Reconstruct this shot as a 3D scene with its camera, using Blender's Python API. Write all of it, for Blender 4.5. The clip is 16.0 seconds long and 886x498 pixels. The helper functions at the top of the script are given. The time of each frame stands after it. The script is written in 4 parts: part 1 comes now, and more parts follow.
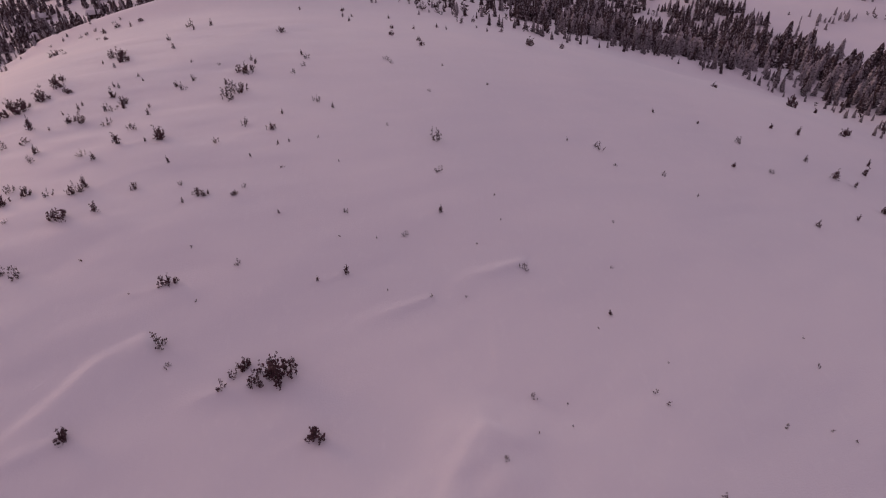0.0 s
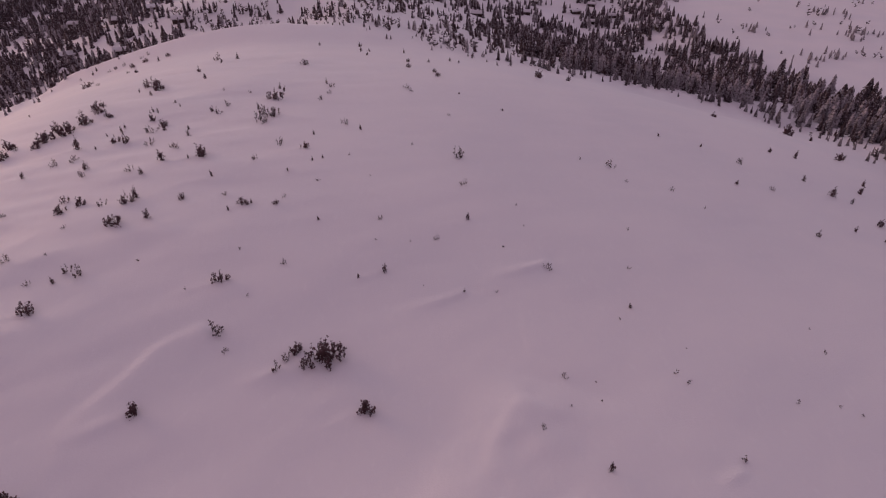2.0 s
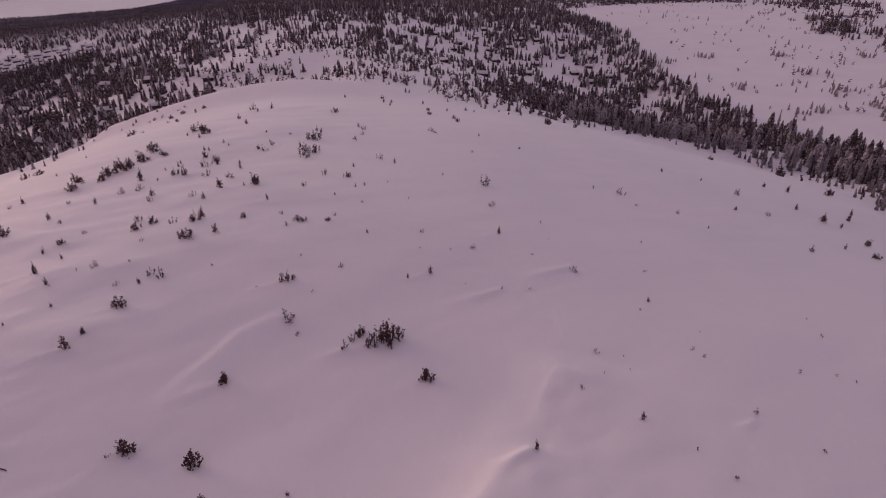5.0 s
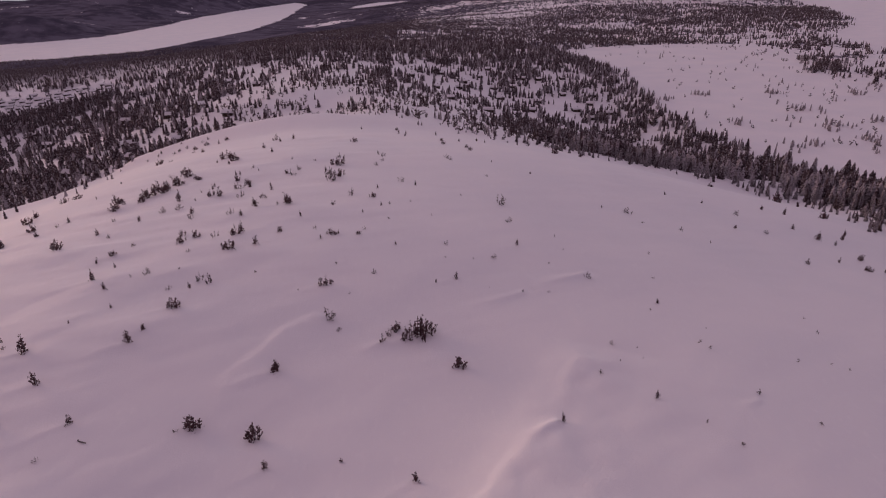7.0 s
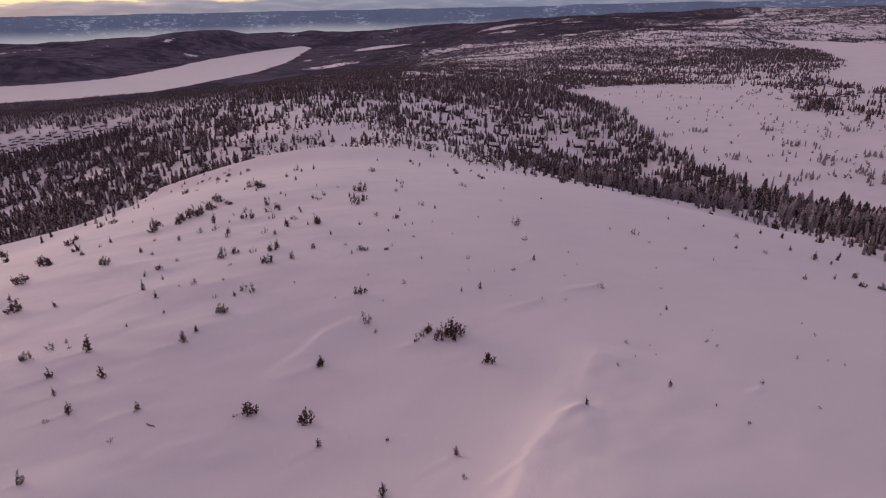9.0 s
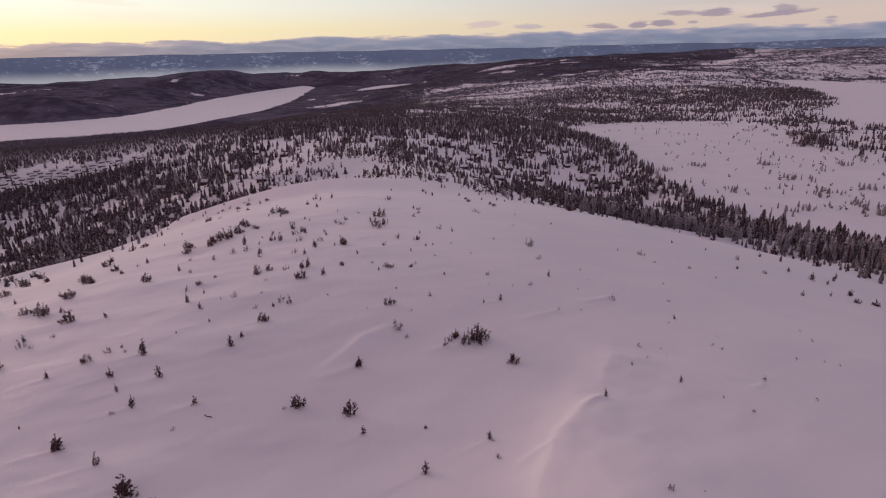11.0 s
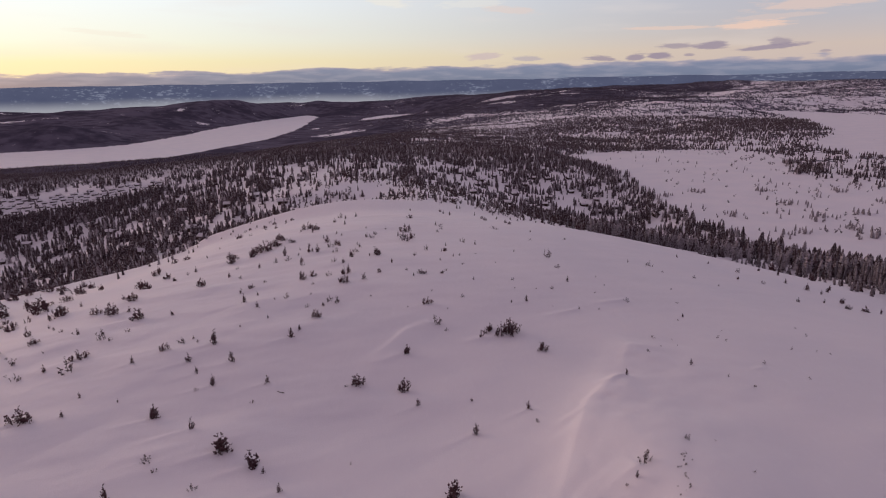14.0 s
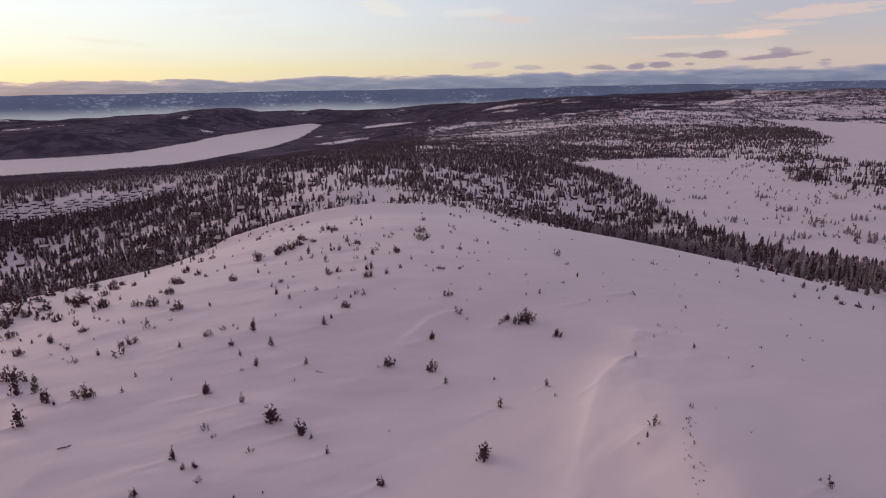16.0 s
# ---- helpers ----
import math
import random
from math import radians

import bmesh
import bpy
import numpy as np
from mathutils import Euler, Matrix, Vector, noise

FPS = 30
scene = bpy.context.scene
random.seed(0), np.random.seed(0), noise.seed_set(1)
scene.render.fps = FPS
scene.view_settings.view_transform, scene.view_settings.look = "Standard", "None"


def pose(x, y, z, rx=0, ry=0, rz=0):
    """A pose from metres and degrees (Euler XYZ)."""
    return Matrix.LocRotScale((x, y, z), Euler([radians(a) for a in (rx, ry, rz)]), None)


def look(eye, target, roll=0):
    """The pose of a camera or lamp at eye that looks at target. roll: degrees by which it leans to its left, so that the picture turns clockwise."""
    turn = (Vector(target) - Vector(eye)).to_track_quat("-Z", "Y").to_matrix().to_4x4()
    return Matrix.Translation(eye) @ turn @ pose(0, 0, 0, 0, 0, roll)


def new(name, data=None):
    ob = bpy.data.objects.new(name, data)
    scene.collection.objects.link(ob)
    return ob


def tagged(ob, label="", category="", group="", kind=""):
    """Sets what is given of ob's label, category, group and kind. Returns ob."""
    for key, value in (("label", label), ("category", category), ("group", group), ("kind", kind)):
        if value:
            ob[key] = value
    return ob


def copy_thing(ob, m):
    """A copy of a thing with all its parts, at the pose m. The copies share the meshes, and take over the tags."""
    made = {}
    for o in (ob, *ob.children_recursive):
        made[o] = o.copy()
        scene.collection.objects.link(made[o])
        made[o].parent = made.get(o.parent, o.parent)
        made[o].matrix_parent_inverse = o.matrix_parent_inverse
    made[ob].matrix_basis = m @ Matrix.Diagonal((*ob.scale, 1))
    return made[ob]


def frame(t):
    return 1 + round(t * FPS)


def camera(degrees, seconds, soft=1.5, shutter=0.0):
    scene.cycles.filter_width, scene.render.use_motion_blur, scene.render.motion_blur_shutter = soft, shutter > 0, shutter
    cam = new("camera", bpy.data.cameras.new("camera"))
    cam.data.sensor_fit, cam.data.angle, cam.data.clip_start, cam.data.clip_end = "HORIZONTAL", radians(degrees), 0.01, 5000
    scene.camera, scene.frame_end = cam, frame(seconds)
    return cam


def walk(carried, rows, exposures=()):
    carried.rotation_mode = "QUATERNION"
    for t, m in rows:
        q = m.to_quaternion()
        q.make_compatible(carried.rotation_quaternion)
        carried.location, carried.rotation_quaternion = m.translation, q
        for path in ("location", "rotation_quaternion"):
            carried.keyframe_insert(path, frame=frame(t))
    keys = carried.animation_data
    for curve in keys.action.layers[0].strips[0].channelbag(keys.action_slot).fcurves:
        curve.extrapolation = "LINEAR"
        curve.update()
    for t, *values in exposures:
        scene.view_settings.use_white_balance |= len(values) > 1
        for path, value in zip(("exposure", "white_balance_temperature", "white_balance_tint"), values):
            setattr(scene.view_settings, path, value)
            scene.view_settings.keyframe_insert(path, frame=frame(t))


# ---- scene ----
cam = camera(71.1, 16.0, soft=1.1)
PATH = [
    (0, (34.175, 70.906, 54.991), (34.148, 72.493, 53.774), -1.2),
    (0.5, (32.919, 68.897, 54.932), (32.898, 70.502, 53.74), -1.0),
    (1, (31.719, 66.83, 54.941), (31.699, 68.452, 53.771), -0.9),
    (1.5, (30.62, 64.371, 54.819), (30.597, 66.013, 53.677), -1.0),
    (2, (29.461, 61.852, 54.579), (29.439, 63.513, 53.466), -1.1),
    (2.5, (28.266, 59.249, 54.29), (28.244, 60.93, 53.207), -1.2),
    (3, (27.139, 56.754, 54.181), (27.12, 58.452, 53.124), -1.1),
    (3.5, (26.005, 54.202, 54.047), (25.988, 55.916, 53.018), -1.2),
    (4, (24.96, 51.615, 53.893), (24.943, 53.346, 52.892), -1.2),
    (6.5, (19.414, 38.057, 53.162), (19.399, 39.862, 52.301), -1.3),
    (7, (18.329, 35.364, 53.076), (18.313, 37.182, 52.242), -1.3),
    (7.5, (17.156, 32.645, 52.914), (17.14, 34.475, 52.109), -1.3),
    (8, (16.001, 29.909, 52.766), (15.984, 31.751, 51.988), -1.3),
    (8.5, (14.77, 27.131, 52.629), (14.754, 28.985, 51.88), -1.3),
    (9, (13.478, 24.301, 52.453), (13.463, 26.167, 51.733), -1.3),
    (11.3, (7.76, 11.644, 51.704), (7.747, 13.555, 51.112), -1.3),
    (11.5, (7.222, 10.501, 51.724), (7.21, 12.415, 51.143), -1.2),
    (12, (5.935, 7.79, 51.747), (5.925, 9.71, 51.188), -1.2),
    (12.5, (4.692, 5.082, 51.676), (4.682, 7.008, 51.134), -1.2),
    (13, (3.345, 2.325, 51.51), (3.335, 4.253, 50.977), -1.1),
    (13.5, (2.082, -0.447, 51.418), (2.071, 1.482, 50.891), -1.1),
    (14, (0.848, -3.183, 51.426), (0.838, -1.252, 50.906), -1.1),
    (14.5, (-0.312, -6.001, 51.433), (-0.322, -4.068, 50.918), -1.0),
    (15, (-1.461, -8.825, 51.413), (-1.473, -6.891, 50.904), -1.0),
    (15.5, (-2.628, -11.628, 51.422), (-2.641, -9.692, 50.92), -1.0),
    (16, (-3.789, -14.484, 51.39), (-3.802, -12.546, 50.895), -1.0),
]
walk(cam, [(t, look(e, g, r)) for t, e, g, r in PATH],
     [(0, 0.04, 6360, 9), (7, 0.04, 6360, 9), (9, 0.07, 6300, 5), (12.5, 0.02, 6190, 1), (16, -0.01, 6130, 0)])

# ---------------------------------------------------------------- sky and sun
def build_sky():
    world = bpy.data.worlds.new("dusk_sky")
    world.use_nodes = True
    scene.world = world
    t = world.node_tree
    t.nodes.clear()

    def node(kind, **values):
        n = t.nodes.new(kind)
        for key, value in values.items():
            if key == "op":
                n.operation = value
            elif key == "clamp":
                n.use_clamp = value
        return n

    def sock(v, target):
        if isinstance(v, (int, float)):
            target.default_value = v
        else:
            t.links.new(v, target)

    def math_node(op, a, b=0.0, c=0.0, clamp=False):
        n = node("ShaderNodeMath", op=op, clamp=clamp)
        sock(a, n.inputs[0]), sock(b, n.inputs[1]), sock(c, n.inputs[2])
        return n.outputs[0]

    def step(v, a, b):
        n = t.nodes.new("ShaderNodeMapRange")
        n.interpolation_type = "SMOOTHSTEP"
        sock(v, n.inputs[0])
        n.inputs[1].default_value, n.inputs[2].default_value = a, b
        return n.outputs[0]

    def mix(f, a, b):
        n = t.nodes.new("ShaderNodeMix")
        n.data_type = "RGBA"
        sock(f, n.inputs[0])
        for v, s in ((a, n.inputs[6]), (b, n.inputs[7])):
            if isinstance(v, tuple):
                s.default_value = (*v, 1)
            else:
                t.links.new(v, s)
        return n.outputs[2]

    def ramp(v, stops):
        n = t.nodes.new("ShaderNodeValToRGB")
        while len(n.color_ramp.elements) < len(stops):
            n.color_ramp.elements.new(0.5)
        for e, (p, col) in zip(n.color_ramp.elements, stops):
            e.position, e.color = p, (*col, 1)
        t.links.new(v, n.inputs[0])
        return n.outputs[0]

    geo = t.nodes.new("ShaderNodeTexCoord")
    sep = t.nodes.new("ShaderNodeSeparateXYZ")
    t.links.new(geo.outputs["Generated"], sep.inputs[0])
    x, y, z = sep.outputs
    az = math_node("MULTIPLY", math_node("ARCTAN2", x, y), 57.2958)         # degrees east of the flight's heading
    el = math_node("MULTIPLY", math_node("ARCSINE", z), 57.2958)
    u = math_node("DIVIDE", el, 90.0, clamp=True)
    u = math_node("POWER", u, 0.5)
    # colours by height over the horizon: towards the sunset, beside it, and opposite
    glow = ramp(u, GLOW_SIDE)
    side = ramp(u, FAR_SIDE)
    back = ramp(u, BACK_SIDE)
    toward = math_node("ABSOLUTE", math_node("ADD", az, 40.0))
    col = mix(step(toward, 4, 72), glow, side)
    col = mix(step(math_node("MULTIPLY", y, -1.0), -0.55, 0.5), col, back)
    # streaks of high cloud
    comb = t.nodes.new("ShaderNodeCombineXYZ")
    t.links.new(math_node("MULTIPLY", az, 0.09), comb.inputs[0])
    t.links.new(math_node("MULTIPLY", el, 0.55), comb.inputs[1])
    veil = t.nodes.new("ShaderNodeTexNoise")
    veil.inputs["Scale"].default_value, veil.inputs["Detail"].default_value = 1.0, 5
    t.links.new(comb.outputs[0], veil.inputs["Vector"])
    wave = t.nodes.new("ShaderNodeTexNoise")
    wave.inputs["Scale"].default_value, wave.inputs["Detail"].default_value = 4.0, 6
    t.links.new(comb.outputs[0], wave.inputs["Vector"])
    puff = t.nodes.new("ShaderNodeTexNoise")
    puff.inputs["Scale"].default_value, puff.inputs["Detail"].default_value = 15.0, 5
    t.links.new(comb.outputs[0], puff.inputs["Vector"])
    rough = math_node("MULTIPLY_ADD", puff.outputs[0], 0.65, math_node("SUBTRACT", wave.outputs[0], 0.825))
    col = mix(math_node("MULTIPLY", step(veil.outputs[0], 0.5, 0.72), 0.22), col, (0.86, 0.70, 0.66))

    def cloud(az0, el0, wide, high, colour, strength, tilt=0.0):
        nonlocal col
        a = math_node("DIVIDE", math_node("SUBTRACT", az, az0), wide)
        b = math_node("DIVIDE", math_node("SUBTRACT", math_node("SUBTRACT", el, el0), math_node("MULTIPLY", a, tilt)), high)
        b = math_node("MULTIPLY", b, math_node("ADD", 1.0, math_node("MULTIPLY", step(b, 0.4, -0.2), 0.5)))
        d = math_node("SQRT", math_node("ADD", math_node("MULTIPLY", a, a), math_node("MULTIPLY", b, b)))
        d = math_node("ADD", d, math_node("MULTIPLY", rough, 1.5))
        col = mix(math_node("MULTIPLY", step(d, 1.10, 0.55), strength), col, colour)

    for az0, el0, wide, high, colour, strength, tilt in CLOUDS:
        cloud(az0, el0, wide, high, colour, strength, tilt)
    # the bank along the horizon
    lump = t.nodes.new("ShaderNodeTexNoise")
    lump.inputs["Scale"].default_value, lump.inputs["Detail"].default_value = 2.6, 5
    t.links.new(comb.outputs[0], lump.inputs["Vector"])
    top = math_node("ADD", math_node("MULTIPLY_ADD", lump.outputs[0], 1.5, 0.38), math_node("MULTIPLY", step(az, -35, 5), 0.28))
    edge = math_node("SUBTRACT", top, el)
    body = ramp(math_node("DIVIDE", el, 3.0, clamp=True), [(0, (0.155, 0.18, 0.275)), (0.5, (0.215, 0.23, 0.355)), (1, (0.32, 0.30, 0.42))])
    body = mix(math_node("MULTIPLY", step(wave.outputs[0], 0.42, 0.68), 0.45), body, (0.36, 0.33, 0.42))
    body = mix(math_node("MULTIPLY", step(edge, 0.42, 0.02), 0.55), body, (0.56, 0.42, 0.46))
    col = mix(math_node("MULTIPLY", step(edge, -0.03, 0.14), 0.95), col, body)
    sky = t.nodes.new("ShaderNodeTexSky")
    sky.sky_type, sky.sun_disc = "NISHITA", False
    sky.sun_elevation, sky.sun_rotation, sky.altitude, sky.dust_density = radians(3), radians(-40), 900, 1.5
    thin = t.nodes.new("ShaderNodeMix")
    thin.data_type, thin.blend_type = "RGBA", "ADD"
    thin.inputs[0].default_value = 0.004
    t.links.new(col, thin.inputs[6]), t.links.new(sky.outputs[0], thin.inputs[7])
    bg = t.nodes.new("ShaderNodeBackground")
    bg.inputs[1].default_value = SKY_STRENGTH
    t.links.new(thin.outputs[2], bg.inputs[0])
    out = t.nodes.new("ShaderNodeOutputWorld")
    t.links.new(bg.outputs[0], out.inputs[0])


SKY_STRENGTH = 1.0
# (square root of height / 90 degrees, colour)
GLOW_SIDE = [(0.0, (0.97, 0.62, 0.36)), (0.15, (0.99, 0.82, 0.50)), (0.20, (0.99, 0.91, 0.76)), (0.27, (0.99, 0.95, 0.95)), (0.36, (0.95, 0.91, 0.97)), (0.6, (0.46, 0.36, 0.43)), (1.0, (0.238, 0.165, 0.230))]
FAR_SIDE = [(0.0, (0.60, 0.44, 0.43)), (0.16, (0.65, 0.49, 0.44)), (0.22, (0.54, 0.47, 0.51)), (0.32, (0.50, 0.48, 0.59)), (0.6, (0.35, 0.26, 0.34)), (1.0, (0.238, 0.165, 0.230))]
BACK_SIDE = [(0.0, (0.28, 0.19, 0.25)), (0.3, (0.385, 0.257, 0.325)), (0.6, (0.28, 0.194, 0.264)), (1.0, (0.238, 0.165, 0.230))]
MAUVE, PINK, CREAM = (0.33, 0.25, 0.33), (0.88, 0.58, 0.48), (0.93, 0.80, 0.70)
# azimuth, height, half width, half height, colour, strength, tilt
CLOUDS = [(3.6, 2.05, 1.7, 0.42, (0.62, 0.46, 0.48), 0.75, 0.05), (7.6, 1.85, 1.5, 0.3, (0.42, 0.34, 0.43), 0.6, -0.05), (13.5, 1.68, 1.3, 0.30, MAUVE, 0.8, -0.075), (16.6, 1.68, 0.75, 0.46, MAUVE, 0.85, 0.05), (18.5, 1.78, 1.1, 0.35, MAUVE, 0.9, 0), (26.9, 2.2, 2.4, 0.32, MAUVE, 0.85, 0.15), (27.4, 2.5, 1.0, 0.41, MAUVE, 0.7, 0),
          (22.4, 2.42, 1.5, 0.41, MAUVE, 0.85, 0), (19.7, 2.5, 1.4, 0.30, MAUVE, 0.7, 0.05), (20.8, 1.78, 0.5, 0.16, MAUVE, 0.7, 0), (30.5, 1.75, 0.5, 0.14, MAUVE, 0.6, 0),
          (25.4, 3.85, 3.0, 0.42, PINK, 0.85, 0.05), (18.8, 3.95, 4.0, 0.20, PINK, 0.55, -0.1), (29.5, 5.2, 5.0, 0.6, PINK, 0.5, 0.12), (26.4, 4.4, 3.6, 0.28, PINK, 0.3, 0.1),
          (-5.0, 6.8, 2.4, 0.8, CREAM, 0.5, -0.6), (6.0, 5.8, 2.6, 0.4, PINK, 0.35, -0.25), (2.5, 6.4, 3.0, 0.5, CREAM, 0.3, 0.1), (22.1, 6.5, 2.0, 0.25, PINK, 0.4, 0.0), (-26.9, 4.1, 3.0, 0.3, CREAM, 0.6, -0.25)]
build_sky()
sun = new("low_sun", bpy.data.lights.new("low_sun", "SUN"))
sun.data.energy, sun.data.angle, sun.data.color = 1.7, radians(28), (1.0, 0.57, 0.43)
sun.matrix_world = look((0, 0, 0), (math.sin(radians(58)), -math.cos(radians(58)), -math.tan(radians(4.5))))

# ---------------------------------------------------------------- materials
class Mat:
    """A small builder of node materials."""

    def __init__(self, name, rough=0.8, spec=0.3):
        self.m = bpy.data.materials.new(name)
        self.m.use_nodes = True
        self.t = self.m.node_tree
        self.bsdf = self.t.nodes["Principled BSDF"]
        self.bsdf.inputs["Roughness"].default_value = rough
        self.bsdf.inputs["Specular IOR Level"].default_value = spec

    def place(self, scale=(1, 1, 1), world=True):
        g = self.t.nodes.new("ShaderNodeNewGeometry" if world else "ShaderNodeTexCoord")
        m = self.t.nodes.new("ShaderNodeMapping")
        m.inputs["Scale"].default_value = scale
        self.t.links.new(g.outputs["Position" if world else "Object"], m.inputs[0])
        return m.outputs[0]

    def noise(self, scale, detail=4, where=None, rough=0.5):
        n = self.t.nodes.new("ShaderNodeTexNoise")
        n.inputs["Scale"].default_value, n.inputs["Detail"].default_value, n.inputs["Roughness"].default_value = scale, detail, rough
        self.t.links.new(where or self.place(), n.inputs["Vector"])
        return n.outputs[0]

    def step(self, v, a, b, lo=0.0, hi=1.0):
        n = self.t.nodes.new("ShaderNodeMapRange")
        n.interpolation_type = "SMOOTHSTEP"
        self.t.links.new(v, n.inputs[0])
        for k, q in enumerate((a, b, lo, hi)):
            n.inputs[k + 1].default_value = q
        return n.outputs[0]

    def mul(self, a, b, op="MULTIPLY"):
        n = self.t.nodes.new("ShaderNodeMath")
        n.operation = op
        for v, s in ((a, n.inputs[0]), (b, n.inputs[1])):
            if isinstance(v, (int, float)):
                s.default_value = v
            else:
                self.t.links.new(v, s)
        return n.outputs[0]

    def mix(self, f, a, b):
        n = self.t.nodes.new("ShaderNodeMix")
        n.data_type = "RGBA"
        if isinstance(f, (int, float)):
            n.inputs[0].default_value = f
        else:
            self.t.links.new(f, n.inputs[0])
        for v, s in ((a, n.inputs[6]), (b, n.inputs[7])):
            if isinstance(v, tuple):
                s.default_value = (*v, 1)
            else:
                self.t.links.new(v, s)
        return n.outputs[2]

    def attribute(self, name):
        n = self.t.nodes.new("ShaderNodeAttribute")
        n.attribute_name = name
        return n.outputs["Fac"]

    def island(self):
        return self.t.nodes.new("ShaderNodeNewGeometry").outputs["Random Per Island"]

    def chance(self):
        return self.t.nodes.new("ShaderNodeObjectInfo").outputs["Random"]

    def up(self):
        n = self.t.nodes.new("ShaderNodeSeparateXYZ")
        self.t.links.new(self.t.nodes.new("ShaderNodeNewGeometry").outputs["Normal"], n.inputs[0])
        return n.outputs[2]

    def colour(self, c):
        if isinstance(c, tuple):
            self.bsdf.inputs["Base Color"].default_value = (*c, 1)
        else:
            self.t.links.new(c, self.bsdf.inputs["Base Color"])
        return self

    def bump(self, height, strength, distance):
        n = self.t.nodes.new("ShaderNodeBump")
        n.inputs["Strength"].default_value, n.inputs["Distance"].default_value = strength, distance
        self.t.links.new(height, n.inputs["Height"])
        self.t.links.new(n.outputs[0], self.bsdf.inputs["Normal"])
        return self


def snow_material():
    k = Mat("wind_packed_snow", 0.62, 0.25)
    soft, fine = k.noise(0.035, 5), k.noise(1.1, 6, k.place((1.0, 0.45, 1.0)))
    base = k.mix(k.step(soft, 0.35, 0.65), SNOW_A, SNOW_B)
    base = k.mix(k.step(fine, 0.55, 0.8, 0, 0.35), base, SNOW_C)
    # heath and tree tops that break through the snow of the far country
    brush = k.noise(0.10, 6, k.place((1.0, 0.32, 1.0)), 0.66)
    wood = k.attribute("woods")
    dark = k.step(k.mul(brush, k.mul(wood, 0.34), "ADD"), 0.66, 0.80)
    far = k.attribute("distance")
    # colour of these woods, made paler and bluer to carry the distance haze
    hazy_tone = k.mix(k.step(k.mul(k.noise(0.02, 5), k.noise(0.0035, 4), "ADD"), 0.82, 1.18), (0.074, 0.067, 0.094), (0.152, 0.138, 0.180))
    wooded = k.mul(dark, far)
    k.colour(k.mix(wooded, base, hazy_tone))
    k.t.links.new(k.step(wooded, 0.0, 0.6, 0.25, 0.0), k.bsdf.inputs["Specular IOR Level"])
    return k.bump(k.mul(k.noise(0.9, 5, k.place((1.0, 0.4, 1.0))), k.noise(5.0, 3), "ADD"), 0.35, 0.10).m


def crown_material(name, dark, light, frost, share):
    """Needles or leaves: two tones from clump to clump, with rime and snow that lie on the upper sides."""
    k = Mat(name, 0.85, 0.15)
    base = k.mix(k.step(k.island(), 0.1, 0.9), dark, light)
    base = k.mix(k.step(k.noise(2.2, 4), 0.4, 0.7, 0, 0.5), base, dark)
    lie = k.mul(k.step(k.noise(1.3, 4), 0.62 - share, 0.80 - share), k.step(k.up(), -0.1, 0.7))
    return k.colour(k.mix(k.mul(lie, 0.85), base, frost)).m


def bark_material(name, a, b):
    k = Mat(name, 0.9, 0.2)
    n = k.noise(6, 5, k.place((1, 1, 0.25), False))
    return k.colour(k.mix(k.step(n, 0.3, 0.7), a, b)).bump(n, 0.6, 0.03).m


def plank_material(name, a, b):
    k = Mat(name, 0.75, 0.2)
    n = k.noise(3, 5, k.place((1, 1, 6), False))
    return k.colour(k.mix(k.step(n, 0.3, 0.7), a, b)).bump(n, 0.4, 0.02).m


SNOW_A, SNOW_B, SNOW_C = (0.80, 0.77, 0.80), (0.84, 0.80, 0.82), (0.88, 0.85, 0.86)
SNOW = snow_material()
FROST = (0.48, 0.44, 0.47)
SPRUCE = crown_material("spruce_needles", (0.044, 0.031, 0.035), (0.108, 0.077, 0.083), FROST, 0.13)
RIMED = crown_material("rimed_needles", (0.056, 0.042, 0.046), (0.134, 0.103, 0.109), FROST, 0.29)
DWARF = crown_material("dwarf_needles", (0.075, 0.042, 0.050), (0.150, 0.086, 0.098), FROST, 0.04)
# needles of the far woods, with distance haze put into their bluer colour
HAZED = crown_material("haze_tinted_needles", (0.050, 0.042, 0.058), (0.085, 0.072, 0.092), FROST, 0.05)
TWIGS = crown_material("birch_twigs", (0.055, 0.036, 0.038), (0.125, 0.084, 0.084), FROST, 0.10)
BARK = bark_material("dark_bark", (0.035, 0.026, 0.024), (0.11, 0.08, 0.072))
LOGS = plank_material("tarred_planks", (0.030, 0.020, 0.017), (0.075, 0.048, 0.040))
TRIM = plank_material("grey_trim", (0.16, 0.13, 0.13), (0.26, 0.22, 0.22))
PANE = Mat("dark_panes", 0.08, 0.5).colour((0.02, 0.02, 0.025)).m
STONE = bark_material("chimney_stone", (0.12, 0.11, 0.11), (0.25, 0.23, 0.23))


# ---------------------------------------------------------------- building helpers
def mesh_from_arrays(name, verts, tris, material):
    me = bpy.data.meshes.new(name)
    me.vertices.add(len(verts)), me.loops.add(3 * len(tris)), me.polygons.add(len(tris))
    me.vertices.foreach_set("co", np.ascontiguousarray(verts, np.float32).ravel())
    me.loops.foreach_set("vertex_index", np.ascontiguousarray(tris, np.int32).ravel())
    me.polygons.foreach_set("loop_start", np.arange(0, 3 * len(tris), 3, dtype=np.int32))
    me.materials.append(material)
    me.update(calc_edges=True)
    return me


def part(name, me, parent, label="", where=None):
    ob = new(name, me)
    ob.parent = parent
    if where is not None:
        ob.matrix_basis = where
    return tagged(ob, label) if label else ob


